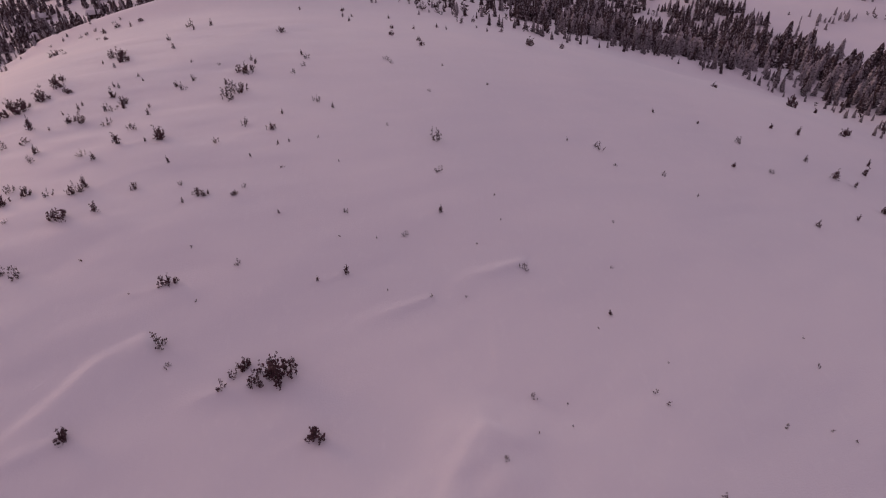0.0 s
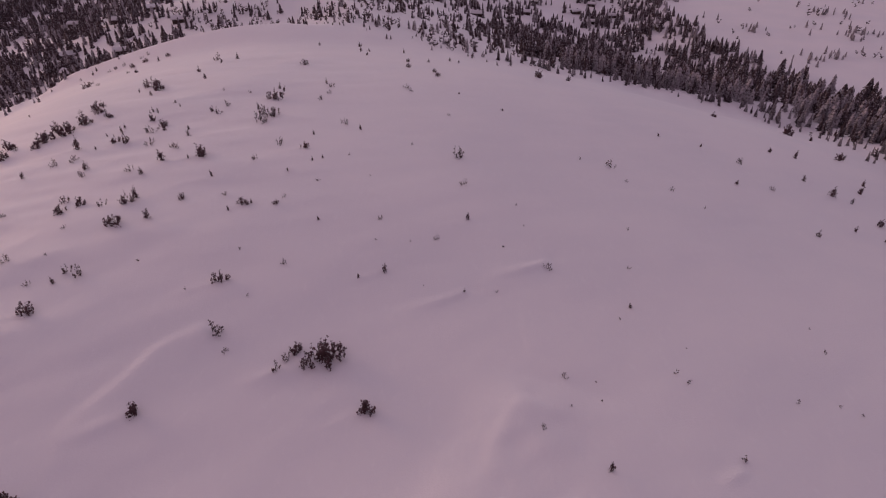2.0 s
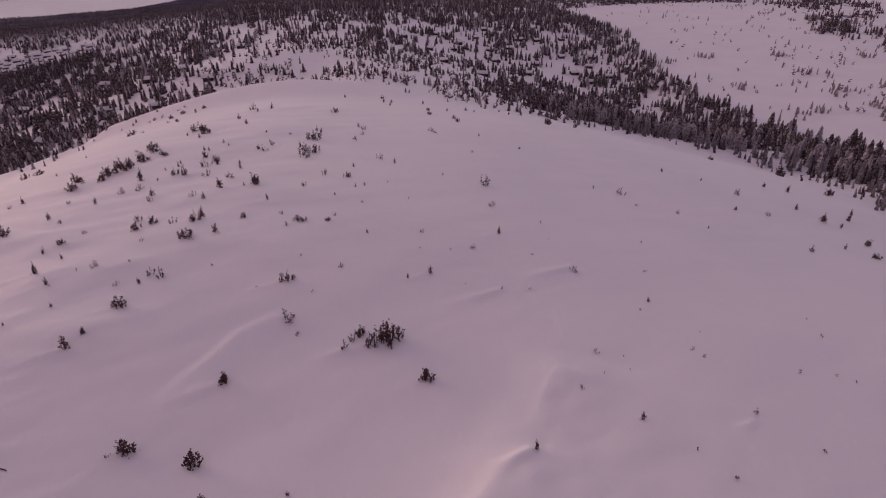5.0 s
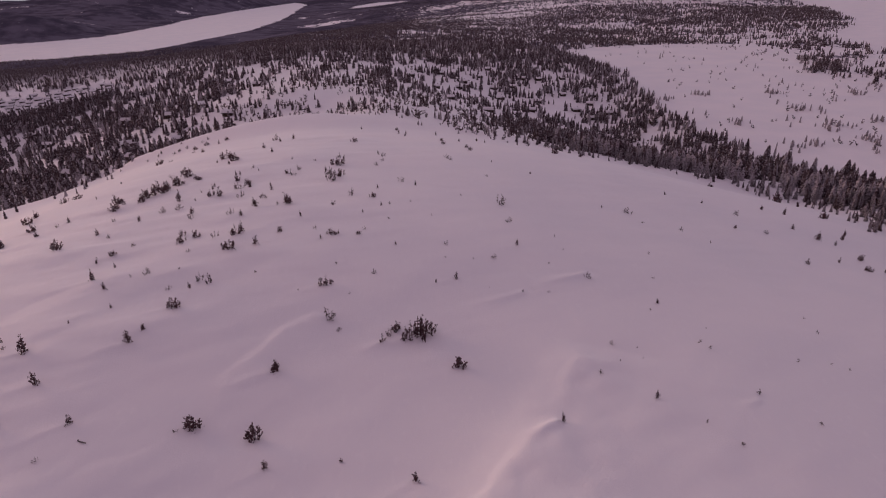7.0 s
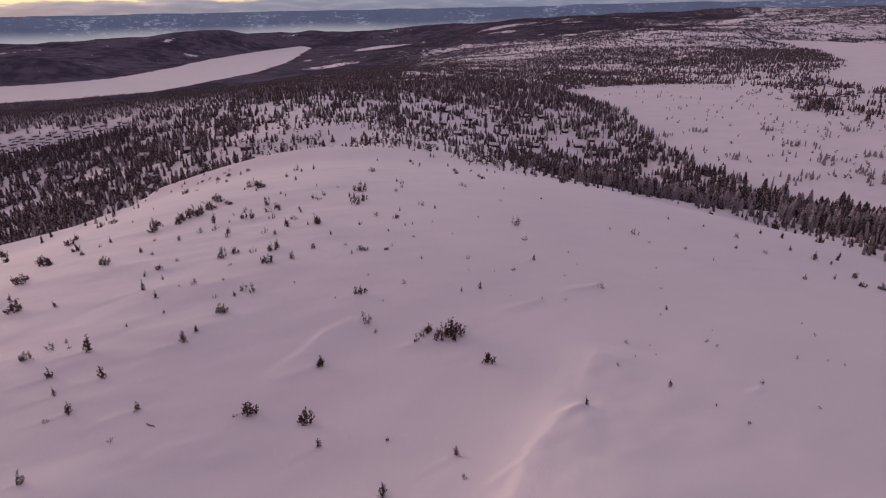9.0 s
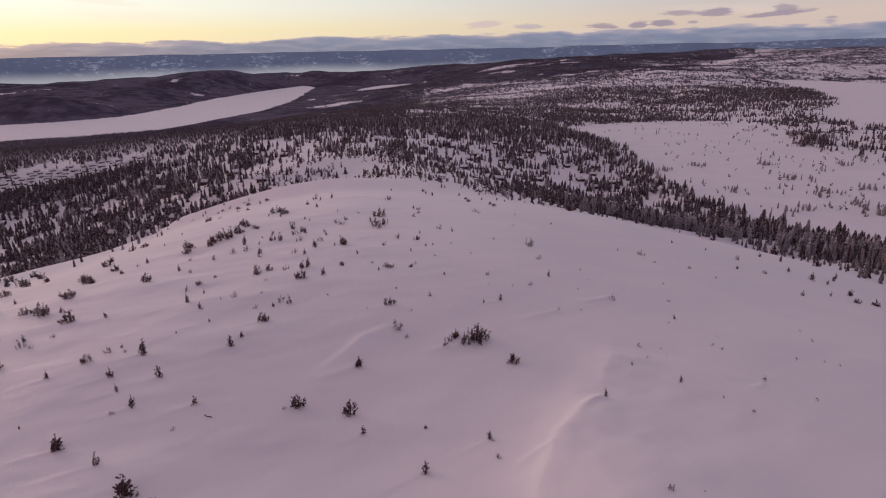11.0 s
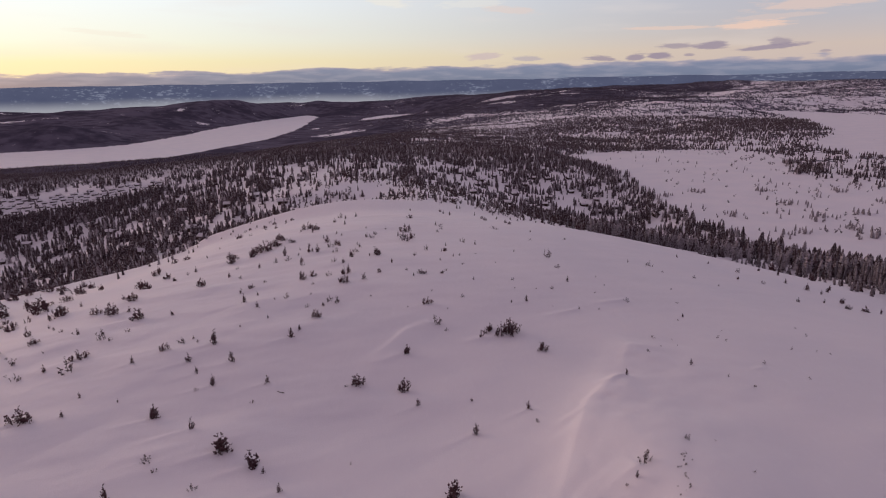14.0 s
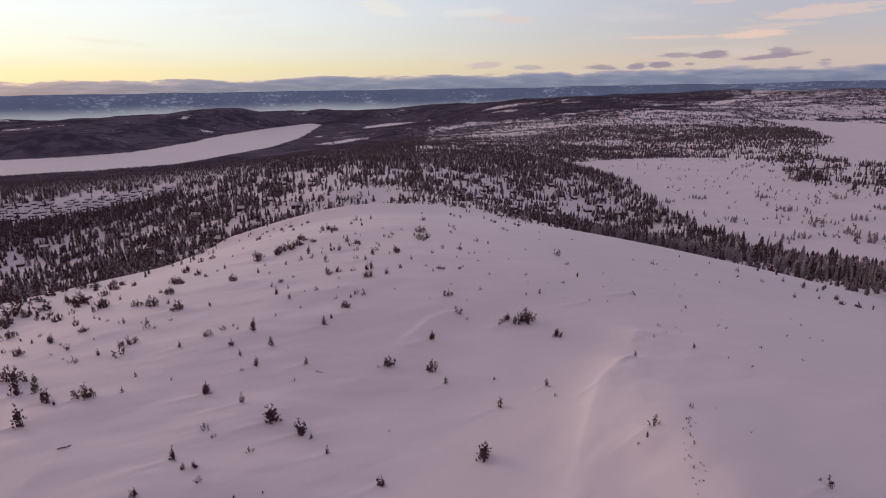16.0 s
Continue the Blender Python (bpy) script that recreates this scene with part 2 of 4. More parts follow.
def stack(base, places):
    """Many copies of base (verts, tris), turned, scaled and set down, as one pair of arrays. places: x, y, z, width, height, turn, lean."""
    v, f = base
    x, y, z, w, h, a, lean = (places[:, k][:, None] for k in range(7))
    ca, sa = np.cos(a), np.sin(a)
    px, py, pz = v[None, :, 0] * w, v[None, :, 1] * w, v[None, :, 2] * h
    verts = np.stack([x + px * ca - py * sa + lean * pz, y + px * sa + py * ca + 0.4 * lean * pz, z + pz], -1).reshape(-1, 3)
    tris = (f[None] + (np.arange(len(places)) * len(v))[:, None, None]).reshape(-1, 3)
    return verts, tris


def join(*pairs):
    verts, tris, n = [], [], 0
    for v, f in pairs:
        verts.append(v), tris.append(f + n)
        n += len(v)
    return np.concatenate(verts), np.concatenate(tris)


def taper(rng, points, radii, sides=5):
    """A tapered limb along points, as arrays."""
    verts, tris = [], []
    for (px, py, pz), r in zip(points, radii):
        for k in range(sides):
            a = 2 * math.pi * k / sides
            verts.append((px + r * math.cos(a), py + r * math.sin(a), pz))
    for i in range(len(points) - 1):
        for k in range(sides):
            a, b = i * sides + k, i * sides + (k + 1) % sides
            tris += [(a, b, a + sides), (b, b + sides, a + sides)]
    return np.array(verts, float), np.array(tris, int)


def spray(rng, root, tip, width, sag):
    """One bough of needles: a folded, thick kite from root to tip."""
    root, tip = np.array(root, float), np.array(tip, float)
    d = tip - root
    side = np.cross(d, (0, 0, 1))
    side = side / (np.linalg.norm(side) + 1e-9) * width
    mid = root + d * rng.uniform(0.45, 0.62) + np.array((0, 0, sag))
    low = mid - np.array((0, 0, width * 0.8))
    v = np.array([root, mid + side, tip, mid - side, mid + np.array((0, 0, width * 0.5)), low])
    f = np.array([(0, 1, 4), (1, 2, 4), (2, 3, 4), (3, 0, 4), (0, 5, 1), (1, 5, 2), (2, 5, 3), (3, 5, 0)])
    return v, f


def spruce_crown(seed, boughs, start=0.06, slim=0.2, ragged=0.35):
    """Crown of a spruce one metre high: boughs in a rising spiral with gaps, drooping at the foot and lifted at the top."""
    rng = random.Random(seed)
    pieces = []
    for k in range(boughs):
        h = start + (0.97 - start) * (k + rng.random()) / boughs
        reach = slim * (1 - h) ** 0.8 * rng.uniform(1 - ragged, 1 + 0.4 * ragged) + 0.012
        a = k * 2.4 + rng.uniform(-0.5, 0.5)
        drop = -0.45 * reach * (1 - h) + 0.25 * reach * h
        pieces.append(spray(rng, (0.01 * math.cos(a), 0.01 * math.sin(a), h + 0.012), (reach * math.cos(a), reach * math.sin(a), h + drop), reach * rng.uniform(0.26, 0.42), 0.02))
    pieces.append(spray(rng, (0, 0, 0.9), (0.003, 0, 1.0), 0.014, 0))
    return join(*pieces)


def cone_tree(seed, tiers, points, slim=0.2):
    """A far spruce: ragged skirts one above the other."""
    rng = random.Random(seed)
    verts, tris = [], []
    for k in range(tiers):
        low, top = 0.05 + 0.9 * k / tiers, min(1.0, 0.05 + 0.9 * (k + 1.75) / tiers)
        n = len(verts)
        verts.append((0, 0, top))
        turn = rng.random() * 6.28
        for i in range(points):
            r = slim * (1 - 0.84 * low) * (rng.uniform(0.75, 1.15) if i % 2 else rng.uniform(0.4, 0.7))
            a = turn + 2 * math.pi * i / points
            verts.append((r * math.cos(a), r * math.sin(a), low + rng.uniform(-0.02, 0.03)))
        for i in range(points):
            tris.append((n, n + 1 + i, n + 1 + (i + 1) % points))
    return np.array(verts), np.array(tris)


def round_tree(seed, clumps):
    """A low mountain birch: short limbs and loose clumps of twigs."""
    rng = random.Random(seed)
    pieces = []
    for k in range(clumps):
        a, h = rng.random() * 6.28, rng.uniform(0.18, 0.9)
        reach = 0.32 * math.sqrt(max(0.05, 1 - ((h - 0.5) / 0.55) ** 2)) * rng.uniform(0.5, 1.15)
        pieces.append(spray(rng, (0.25 * reach * math.cos(a), 0.25 * reach * math.sin(a), h - 0.16), (reach * math.cos(a), reach * math.sin(a), h + 0.08), rng.uniform(0.05, 0.10), 0.03))
    return join(*pieces)
# ---------------------------------------------------------------- growth on the bald hill: x, y, height
BUSHES_A = [
    (-48.2, 61, 1.4), (-13.7, 63.1, 1.6), (-42.2, 67.5, 1.1), (1.2, 68, 2.7), (-28.1, 77.3, 2.8), (-34.1, 80.4, 3.1), (-78.3, 90, 2.4),
    (-71.4, 90.3, 2.9), (-48.9, 90.5, 2.3), (-7.1, 97.8, 2.6), (-15.6, 99.7, 2.3), (-92.4, 100.2, 3.3), (-7.5, 110.6, 2), (19.6, 110.7, 2),
    (-57.2, 114.3, 1.7), (-75.2, 114.4, 2.1), (-100.3, 114.9, 2.3), (9.8, 120.2, 1.7), (-30.7, 120.4, 1.1), (-96.8, 120.9, 2.2), (-91.7, 125.2, 1.7),
    (-28.5, 127.3, 1.9), (-113.8, 130.6, 2.2), (-3.7, 133.7, 1.8), (-73.1, 135.1, 2.7), (-121.8, 138.6, 2.3), (-107.8, 140, 1.9), (-81.9, 140.7, 3.2),
    (-108.7, 142.7, 1.9), (-87.1, 142.8, 2.2),
]
BUSHES_B = [
    (-125, 144.2, 3.2), (-113.5, 144.4, 1.6), (-98.4, 146, 3), (-25.3, 148.1, 2), (-99.6, 148.2, 2.7), (-115.1, 148.9, 1.6), (-49.6, 149.6, 1.2),
    (-81.3, 149.9, 2.2), (-82.2, 152.5, 1.9), (-37.2, 153.4, 1.6), (-129.3, 154.3, 5.5), (-5.8, 154.4, 1.4), (-0.1, 154.6, 0.9), (-26.4, 155.9, 2.1),
    (-35.1, 156.2, 1.8), (-65.5, 156.3, 2.4), (-17.4, 156.7, 1.1), (-111.5, 157.5, 3.7), (-123, 158.6, 3.4), (115.3, 163.2, 1.5), (121, 163.8, 2),
    (-84, 164.2, 1.6), (-115.7, 164.6, 3.8), (-85.5, 165.1, 2.6), (-109.5, 166.7, 2.1), (-87.8, 168.1, 2.4), (-78.7, 169.7, 1.2), (119, 172, 2),
    (-20.1, 174.6, 2.5), (-83.6, 175.4, 2.1),
]
BUSHES_C = [
    (0.2, 178.2, 1.4), (-114, 181.5, 1.8), (-108, 182.1, 2), (-66.7, 182.7, 2.1), (92.6, 183.2, 1.1), (-42.1, 185.4, 1.7), (-60.7, 186.5, 1.9),
    (-92.1, 186.7, 2.2), (-118.5, 187, 2.8), (-58.2, 192.9, 3.8), (-35.1, 193.4, 1.8), (-95.3, 194.3, 2.1), (-58.7, 197, 2), (-61.8, 197.3, 2.3),
    (-11.1, 197.9, 2.1), (-121.2, 199.1, 2.4), (-56.5, 200.1, 2.9), (-52.3, 202.9, 1.6), (93.1, 206.6, 0.9), (-55.8, 206.7, 1.6), (-58.2, 209.8, 2.4),
    (-96.8, 210.7, 1.9), (43, 210.9, 0.7), (-58.2, 212.3, 1.6), (115.3, 214.4, 1.4), (140.4, 222.9, 2.5), (-47.5, 223.8, 2.6), (142.7, 225.3, 2),
    (-52.3, 229, 2.9), (25.5, 246.7, 1.4),
]
BUSHES_D = [
    (-14, 249.7, 1.9), (150, 253.8, 1.8), (143.6, 256.5, 4.1), (118.7, 260.2, 1.9), (58.9, 261.4, 2.8), (16.8, 262.2, 1.2), (-90.2, 262.2, 2.1),
    (-75.2, 268.2, 1.4), (70.2, 268.3, 1.9), (-1.9, 285.7, 1.5), (-82.3, 291, 1.6), (-73.7, 291.3, 1.5), (162.7, 300.1, 2.1),
]
SAPLINGS_A = [
    (-34, 60.7, 0.9), (24.4, 64.9, 1.1), (-43.9, 67.1, 1.3), (-46.5, 69.8, 2.5), (-22.9, 71.1, 1.5), (-26.4, 75.3, 1.1), (-77.5, 81.1, 4.6),
    (5.1, 83.6, 1.8), (-41.1, 86.7, 2), (-75.8, 87.7, 1.2), (14.2, 89.6, 1.6), (-65, 91.1, 1.3), (-80.2, 91.2, 1.6), (-4.4, 92.7, 1.4),
    (4.8, 93.3, 0.8), (-86.9, 93.5, 4.8), (-83.5, 94.2, 3.4), (-57.6, 95.5, 0.8), (32.3, 96.7, 1.5), (-65.5, 97.5, 1.2), (-88.7, 99, 2.4),
    (-42.5, 100.4, 2.3), (-32.5, 100.7, 1.6), (45.7, 102, 1.2), (-46.9, 104.5, 1.5), (-41.6, 108.6, 2.2), (-50.3, 109, 1.9), (-61.6, 109.3, 1.6),
    (-79.6, 109.5, 1.6), (43.2, 110.8, 0.4),
]
SAPLINGS_B = [
    (-47.6, 116, 3.1), (-32, 117.4, 2.2), (-53.2, 119.1, 0.9), (-102.4, 122, 1.2), (-44.5, 123.2, 0.7), (-107.9, 126, 1.2), (-39.6, 127.7, 0.9),
    (54.9, 130.3, 0.9), (-97.4, 131.7, 2.5), (-92.4, 133.7, 1.1), (-43.7, 134, 1.6), (-64.1, 134.3, 1.5), (16.1, 134.8, 0.9), (19.7, 136.5, 1.5),
    (-95.5, 136.6, 0.9), (-48.2, 138.2, 2.3), (-77.8, 140.5, 1.6), (-99.2, 143, 2.2), (-46.4, 143.3, 1.2), (-116.6, 145, 2.4), (-51.8, 146.5, 1.5),
    (7.8, 149.6, 0.9), (-20.6, 150, 2.1), (-119.9, 150.7, 2.4), (32.6, 151.9, 1.5), (-7.8, 152.1, 1), (-85.4, 153.2, 1.5), (-4.6, 154.7, 1),
    (-98.2, 154.9, 1.6), (-108.6, 156.5, 1.6),
]
SAPLINGS_C = [
    (-25.7, 157.5, 2.3), (41.4, 158.1, 0.5), (99.4, 161.1, 1.5), (-60.3, 163.2, 1.7), (-118, 164.4, 2.1), (-14.5, 164.7, 1.4), (126.9, 165.9, 1.8),
    (79.1, 166.3, 0.7), (110.2, 166.5, 1.4), (-28.6, 166.8, 1.7), (-0.8, 166.8, 0.8), (-121.2, 166.8, 3), (-122.6, 169, 2.6), (-53.6, 169.6, 1.5),
    (-140, 170.9, 4.6), (-41.5, 171, 1.9), (2.9, 171.7, 1), (4.7, 172.8, 0.9), (-26.8, 172.9, 2.5), (-21.8, 173, 1), (-148.6, 177.8, 5.5),
    (-76, 178.7, 1.9), (-44.8, 181.8, 0.9), (-49.4, 183.2, 3.2), (57.7, 183.5, 0.9), (120, 183.6, 1.5), (-39.4, 184.4, 2.5), (0.7, 185.6, 1.1),
    (-26.4, 186.1, 1.5), (116.9, 186.2, 2.8),
]
SAPLINGS_D = [
    (10.2, 189.8, 1.5), (-27.7, 189.9, 1.1), (-46.2, 189.9, 0.9), (-33.5, 190.6, 1.9), (-43.7, 191.7, 1.5), (127.6, 192.6, 2.3), (-44, 194.1, 1.1),
    (114, 194.1, 1.7), (-38.9, 197.5, 2.4), (132.7, 199.5, 2), (-81, 201.1, 0.9), (-26.2, 201.6, 1), (-15.5, 202.3, 1.8), (-39.5, 202.3, 1.3),
    (-41, 203.2, 1.3), (-35.2, 205.3, 0.9), (-37.5, 208.1, 1.1), (82.8, 208.8, 1.2), (122.3, 213.7, 2.5), (-48.2, 218.8, 1.4), (-14.3, 219.1, 1.6),
    (-83.7, 220.7, 1), (32.4, 222.2, 0.8), (-53.7, 224, 1.1), (-2.8, 224.1, 1.5), (-38.4, 232.3, 1.7), (-44.4, 244.2, 1.9), (-38.3, 262.1, 2.2),
    (-116.8, 274.7, 2.5), (2.7, 276.4, 1.3),
]
SAPLINGS_E = [
    (-15.9, 284.5, 1.3), (-75.6, 287.1, 1.8), (-105.1, 293.7, 1.6), (51.6, 297, 1.8), (39.9, 302.7, 1.9),
]
TWIGGY_A = [
    (43.2, 53, 1.6), (-40.3, 63.9, 1.2), (26.2, 67.8, 1.7), (-35.2, 71.7, 1.2), (33.9, 72.7, 1), (-42.3, 75.6, 0.8), (-44.6, 78.1, 1.4),
    (14.9, 85, 0.7), (-33.5, 94.4, 0.7), (-44.9, 98.3, 0.8), (-17.7, 99, 0.6), (-83.4, 107, 1.7), (39.5, 107.3, 0.7), (-74.1, 108.4, 3.2),
    (-91.6, 111.8, 0.8), (-89.6, 114.8, 1.6), (43.2, 115.8, 0.9), (-51.4, 117, 0.7), (-55, 117.4, 1.5), (-92.5, 117.5, 0.8), (-106.3, 118, 1.4),
    (0.6, 120.3, 0.8), (-72.8, 122.4, 0.9), (-75.3, 123.1, 1.7), (-1.8, 123.5, 2.1), (-83.2, 127.6, 1.7), (-88.7, 130.7, 0.9), (31.5, 132.2, 0.6),
    (36.1, 132.4, 0.5), (-25.3, 135.7, 1.7),
]
TWIGGY_B = [
    (-27.2, 136.1, 1.7), (4.6, 137.7, 1), (-38, 138.7, 1.3), (44.5, 138.9, 1.3), (-32.2, 139.9, 0.6), (57.3, 140.4, 0.5), (27.3, 145.3, 1),
    (-107.2, 145.9, 1.5), (-33.4, 147.5, 0.8), (18.1, 150.4, 0.9), (60.3, 152.9, 0.6), (-30.7, 155.1, 1.6), (0.6, 156.7, 0.8), (-10, 157.6, 0.9),
    (-55.9, 160.2, 1.1), (5.5, 163.3, 0.5), (32.1, 164.7, 1.3), (-40.6, 167.6, 1.5), (-31.5, 168.2, 1.5), (-60.6, 171.8, 1), (-8.3, 171.9, 1.2),
    (74.8, 173.5, 1.1), (-50.2, 174.7, 1.7), (65.6, 174.7, 0.6), (9.6, 175.1, 0.5), (-77.3, 175.7, 1), (-46.9, 176.6, 1.7), (31.6, 177.6, 2.6),
    (-26.5, 178.8, 1.6), (-27.4, 179.7, 0.9),
]
TWIGGY_C = [
    (-5.2, 179.8, 1.7), (63.8, 181.9, 1.8), (21.8, 182.2, 0.6), (-33.5, 182.7, 1.6), (100.5, 182.9, 1.1), (-36.2, 189.9, 2), (-12.1, 193.1, 2.5),
    (6.2, 193.2, 1.5), (-13.4, 195.7, 2.5), (100.1, 197.8, 2), (-24, 199.5, 1.3), (-13.8, 200.5, 2.1), (-25.7, 201, 1.5), (29.6, 202.3, 0.7),
    (-24, 205.3, 1.5), (-2.1, 210.3, 1.2), (-21, 215.5, 0.8), (-28.2, 217.4, 0.8), (18.5, 223.5, 1.4), (-45.2, 263.6, 2.5),
]
BUSHES_E = [
    (-94.8, 292.4, 1.2), (-86.1, 287.9, 1.8), (-61.9, 190.1, 2.4), (-68.4, 188.4, 2.6), (-92.1, 210.4, 1.8), (17.4, 252.1, 1.5), (26.6, 241.1, 1.4),
    (-13.6, 211.4, 2.4), (-123.4, 150.0, 2.6), (-132.8, 171.8, 2.6), (-136.5, 182.2, 3.0), (-137.6, 190.4, 2.8), (-135.6, 197.5, 3.0), (-131.4, 199.0, 2.6),
    (-128.6, 205.7, 2.4), (-62.2, 193.1, 1.8),
]
SAPLINGS_F = [
    (-120.8, 290.0, 1.2), (-42.2, 257.9, 1.6), (-0.1, 275.4, 1.5), (2.7, 269.4, 1.6), (14.2, 279.0, 1.6), (23.2, 264.2, 1.3), (30.3, 271.9, 1.6),
    (33.2, 270.2, 1.2), (38.4, 287.8, 2.4), (42.7, 295.1, 2.2), (46.8, 278.1, 1.6), (51.8, 282.9, 2.2), (-12.6, 216.8, 1.8), (-28.1, 133.6, 1.2),
    (-123.5, 152.9, 2.2), (-86.4, 98.6, 1.9), (-109.9, 150.4, 1.2),
]
TWIGGY_D = [
    (-109.4, 292.0, 1.2), (-94.6, 273.4, 1.3), (-83.5, 257.3, 1.0), (-96.6, 290.6, 1.4), (-91.8, 293.4, 1.6), (-82.0, 275.4, 1.0), (-85.8, 295.7, 1.2),
    (-83.9, 297.5, 1.4), (-62.5, 209.6, 0.9), (-129.1, 316.7, 1.0), (-1.1, 221.3, 1.5), (19.7, 221.3, 1.2), (-0.9, 215.6, 1.0), (-31.8, 133.2, 1.0),
    (-47.4, 153.1, 0.9), (-76.6, 125.7, 1.9), (-104.0, 127.4, 1.0), (-71.1, 126.7, 0.9), (-65.0, 185.9, 1.0), (-38.4, 157.0, 1.6), (-12.7, 209.4, 1.8),
]
TIPS_A = [
    (-30.3, 61.7, 0.5), (22.9, 63.8, 0.6), (39.4, 65, 0.4), (37.7, 72.9, 0.3), (-13.8, 77.1, 0.4), (53.2, 92.9, 0.6), (50.6, 97.2, 0.5),
    (65.2, 97.4, 0.5), (60.4, 104, 0.7), (-86.7, 108.7, 0.6), (77.5, 111.3, 0.4), (47, 112, 0.3), (75.6, 112.6, 0.4), (70.5, 112.9, 0.5),
    (46.8, 115, 0.3), (58.3, 115.2, 0.6), (57.2, 117, 0.6), (-85.7, 118.8, 0.6), (60.1, 121.9, 0.3), (79.2, 122.8, 0.6), (52.7, 127.4, 0.4),
    (79.8, 128.1, 0.4), (1, 130.5, 0.4), (-8.2, 131.8, 0.4), (25.6, 133.3, 0.3), (-40.7, 137.9, 0.5), (-17.6, 138.2, 0.5), (-2.8, 140.9, 0.5),
    (17.8, 144.1, 0.4), (37.9, 144.1, 0.4),
]
TIPS_B = [
    (23.2, 144.2, 0.4), (42, 150.9, 0.4), (5.2, 163, 0.5), (14.7, 165.9, 0.5),
]


# ---------------------------------------------------------------- land forms
def smooth(a, b, v):
    t = np.clip((v - a) / (b - a), 0, 1)
    return t * t * (3 - 2 * t)


def lattice(ix, iy, seed):
    """A random value from 0 to 1 for each whole-numbered place."""
    n = (ix.astype(np.int64) * 374761393 + iy.astype(np.int64) * 668265263 + seed * 974634533) & 0x7FFFFFFF
    n = ((n ^ (n >> 13)) * 1274126177) & 0x7FFFFFFF
    return ((n ^ (n >> 16)) & 0xFFFF) / 65535.0


def noise2(x, y, seed=0):
    ix, iy = np.floor(x), np.floor(y)
    u, v = x - ix, y - iy
    u, v = u * u * u * (u * (u * 6 - 15) + 10), v * v * v * (v * (v * 6 - 15) + 10)
    a, b = lattice(ix, iy, seed), lattice(ix + 1, iy, seed)
    c, d = lattice(ix, iy + 1, seed), lattice(ix + 1, iy + 1, seed)
    return (a + (b - a) * u) * (1 - v) + (c + (d - c) * u) * v


def fbm(x, y, seed=0, octaves=4):
    total, gain = 0, 0.5
    for k in range(octaves):
        total = total + gain * noise2(x * 2 ** k + 17.3 * k, y * 2 ** k - 9.1 * k, seed + k)
        gain *= 0.5
    return total / (1 - 0.5 ** octaves)


# broad swells of the country: x, y, half width, height over the low ground at -75 m
SWELLS = [
    (0, 120, 190, 78), (-60, 400, 120, 47), (-290, 120, 180, 29), (-290, 380, 180, -81), (120, 430, 150, -33),
    (300, 120, 200, 9), (330, 400, 180, 13), (-160, 600, 170, 40), (120, 720, 200, 9), (380, 760, 220, 7),
]
FAR_SWELLS = [
    (-430, 750, 260, -11), (-420, 450, 200, 69), (-900, 700, 350, 10), (-1000, 1600, 350, -33), (-150, 1100, 380, 46),
    (350, 1250, 380, -27), (-700, 1250, 420, -32), (850, 1100, 420, 30), (-1300, 2050, 420, 1), (-1300, 3400, 800, -12),
]
MOST_DISTANT = [
    (-750, 2300, 450, -41), (-100, 2400, 600, -27), (900, 2600, 700, 34), (1560, 3700, 230, 36), (1120, 3950, 230, 22), (650, 2050, 230, 17), (1150, 2950, 300, -20), (330, 2500, 280, -14), (300, 3700, 700, 69), (1800, 3300, 700, 5),
    (2500, 3300, 800, 88), (1150, 1800, 420, -12), (-250, 3500, 420, -111), (400, 1900, 450, 15), (-1230, 2020, 170, 62),
    (-1300, 3420, 230, 55), (-980, 3650, 260, 34), (-1750, 3050, 260, 30), (-40, 2650, 190, 10), (350, 3500, 260, 18),
]
# the bald hill: heights on a net of 40 m, from (-160, 0) to (200, 320)
HILL = np.array((
    (-9.1, -7.1, -5.0, -2.3, 0.5, 0.8, -1.5, -4.6, -6.3, -6.6),
    (-9.0, -6.0, -4.3, -3.4, -1.6, 2.8, 0.2, -4.8, -8.4, -11.2),
    (-9.8, -6.3, -3.2, -3.3, -5.0, 1.5, -0.1, -6.2, -11.9, -17.5),
    (-11.5, -7.8, -0.9, 1.5, 0.3, -0.3, -3.1, -9.6, -17.9, -26.2),
    (-14.7, -9.0, -2.4, 2.0, 4.0, 0.2, -6.4, -14.0, -23.3, -33.3),
    (-27.0, -15.0, -3.8, 1.5, 0.9, -1.6, -9.0, -17.1, -26.6, -37.4),
    (-35.0, -20.5, -6.3, 0.0, -1.0, -4.8, -11.3, -20.8, -31.4, -41.6),
    (-38.5, -24.5, -13.0, -6.8, -7.5, -11.9, -19.4, -32.0, -41.2, -49.4),
    (-39.0, -26.0, -14.0, -8.0, -10.0, -19.0, -30.8, -42.8, -50.2, -58.2)))
# shores of the frozen lakes and the edge of the open bog
LONG_LAKE = [(-2400, 900), (-1178, 1426), (-1078, 1473), (-916, 1549), (-749, 1661), (-698, 1858), (-626, 2149),
             (-618, 2532), (-640, 2839), (-723, 3624), (-825, 3848), (-934, 3355), (-1005, 2855), (-997, 2388),
             (-1033, 2058), (-1177, 1919), (-1339, 1848), (-2600, 1500)]
SMALL_LAKE = [(-416, 3207), (-301, 3378), (-182, 3765), (-327, 3682), (-420, 3361)]
EAST_LAKE = [(588, 739), (612, 856), (583, 897), (616, 1039), (726, 1165), (805, 1290), (909, 1548), (970, 1795),
             (1019, 2062), (1106, 1952), (1149, 1798), (1238, 1597), (1600, 900)]
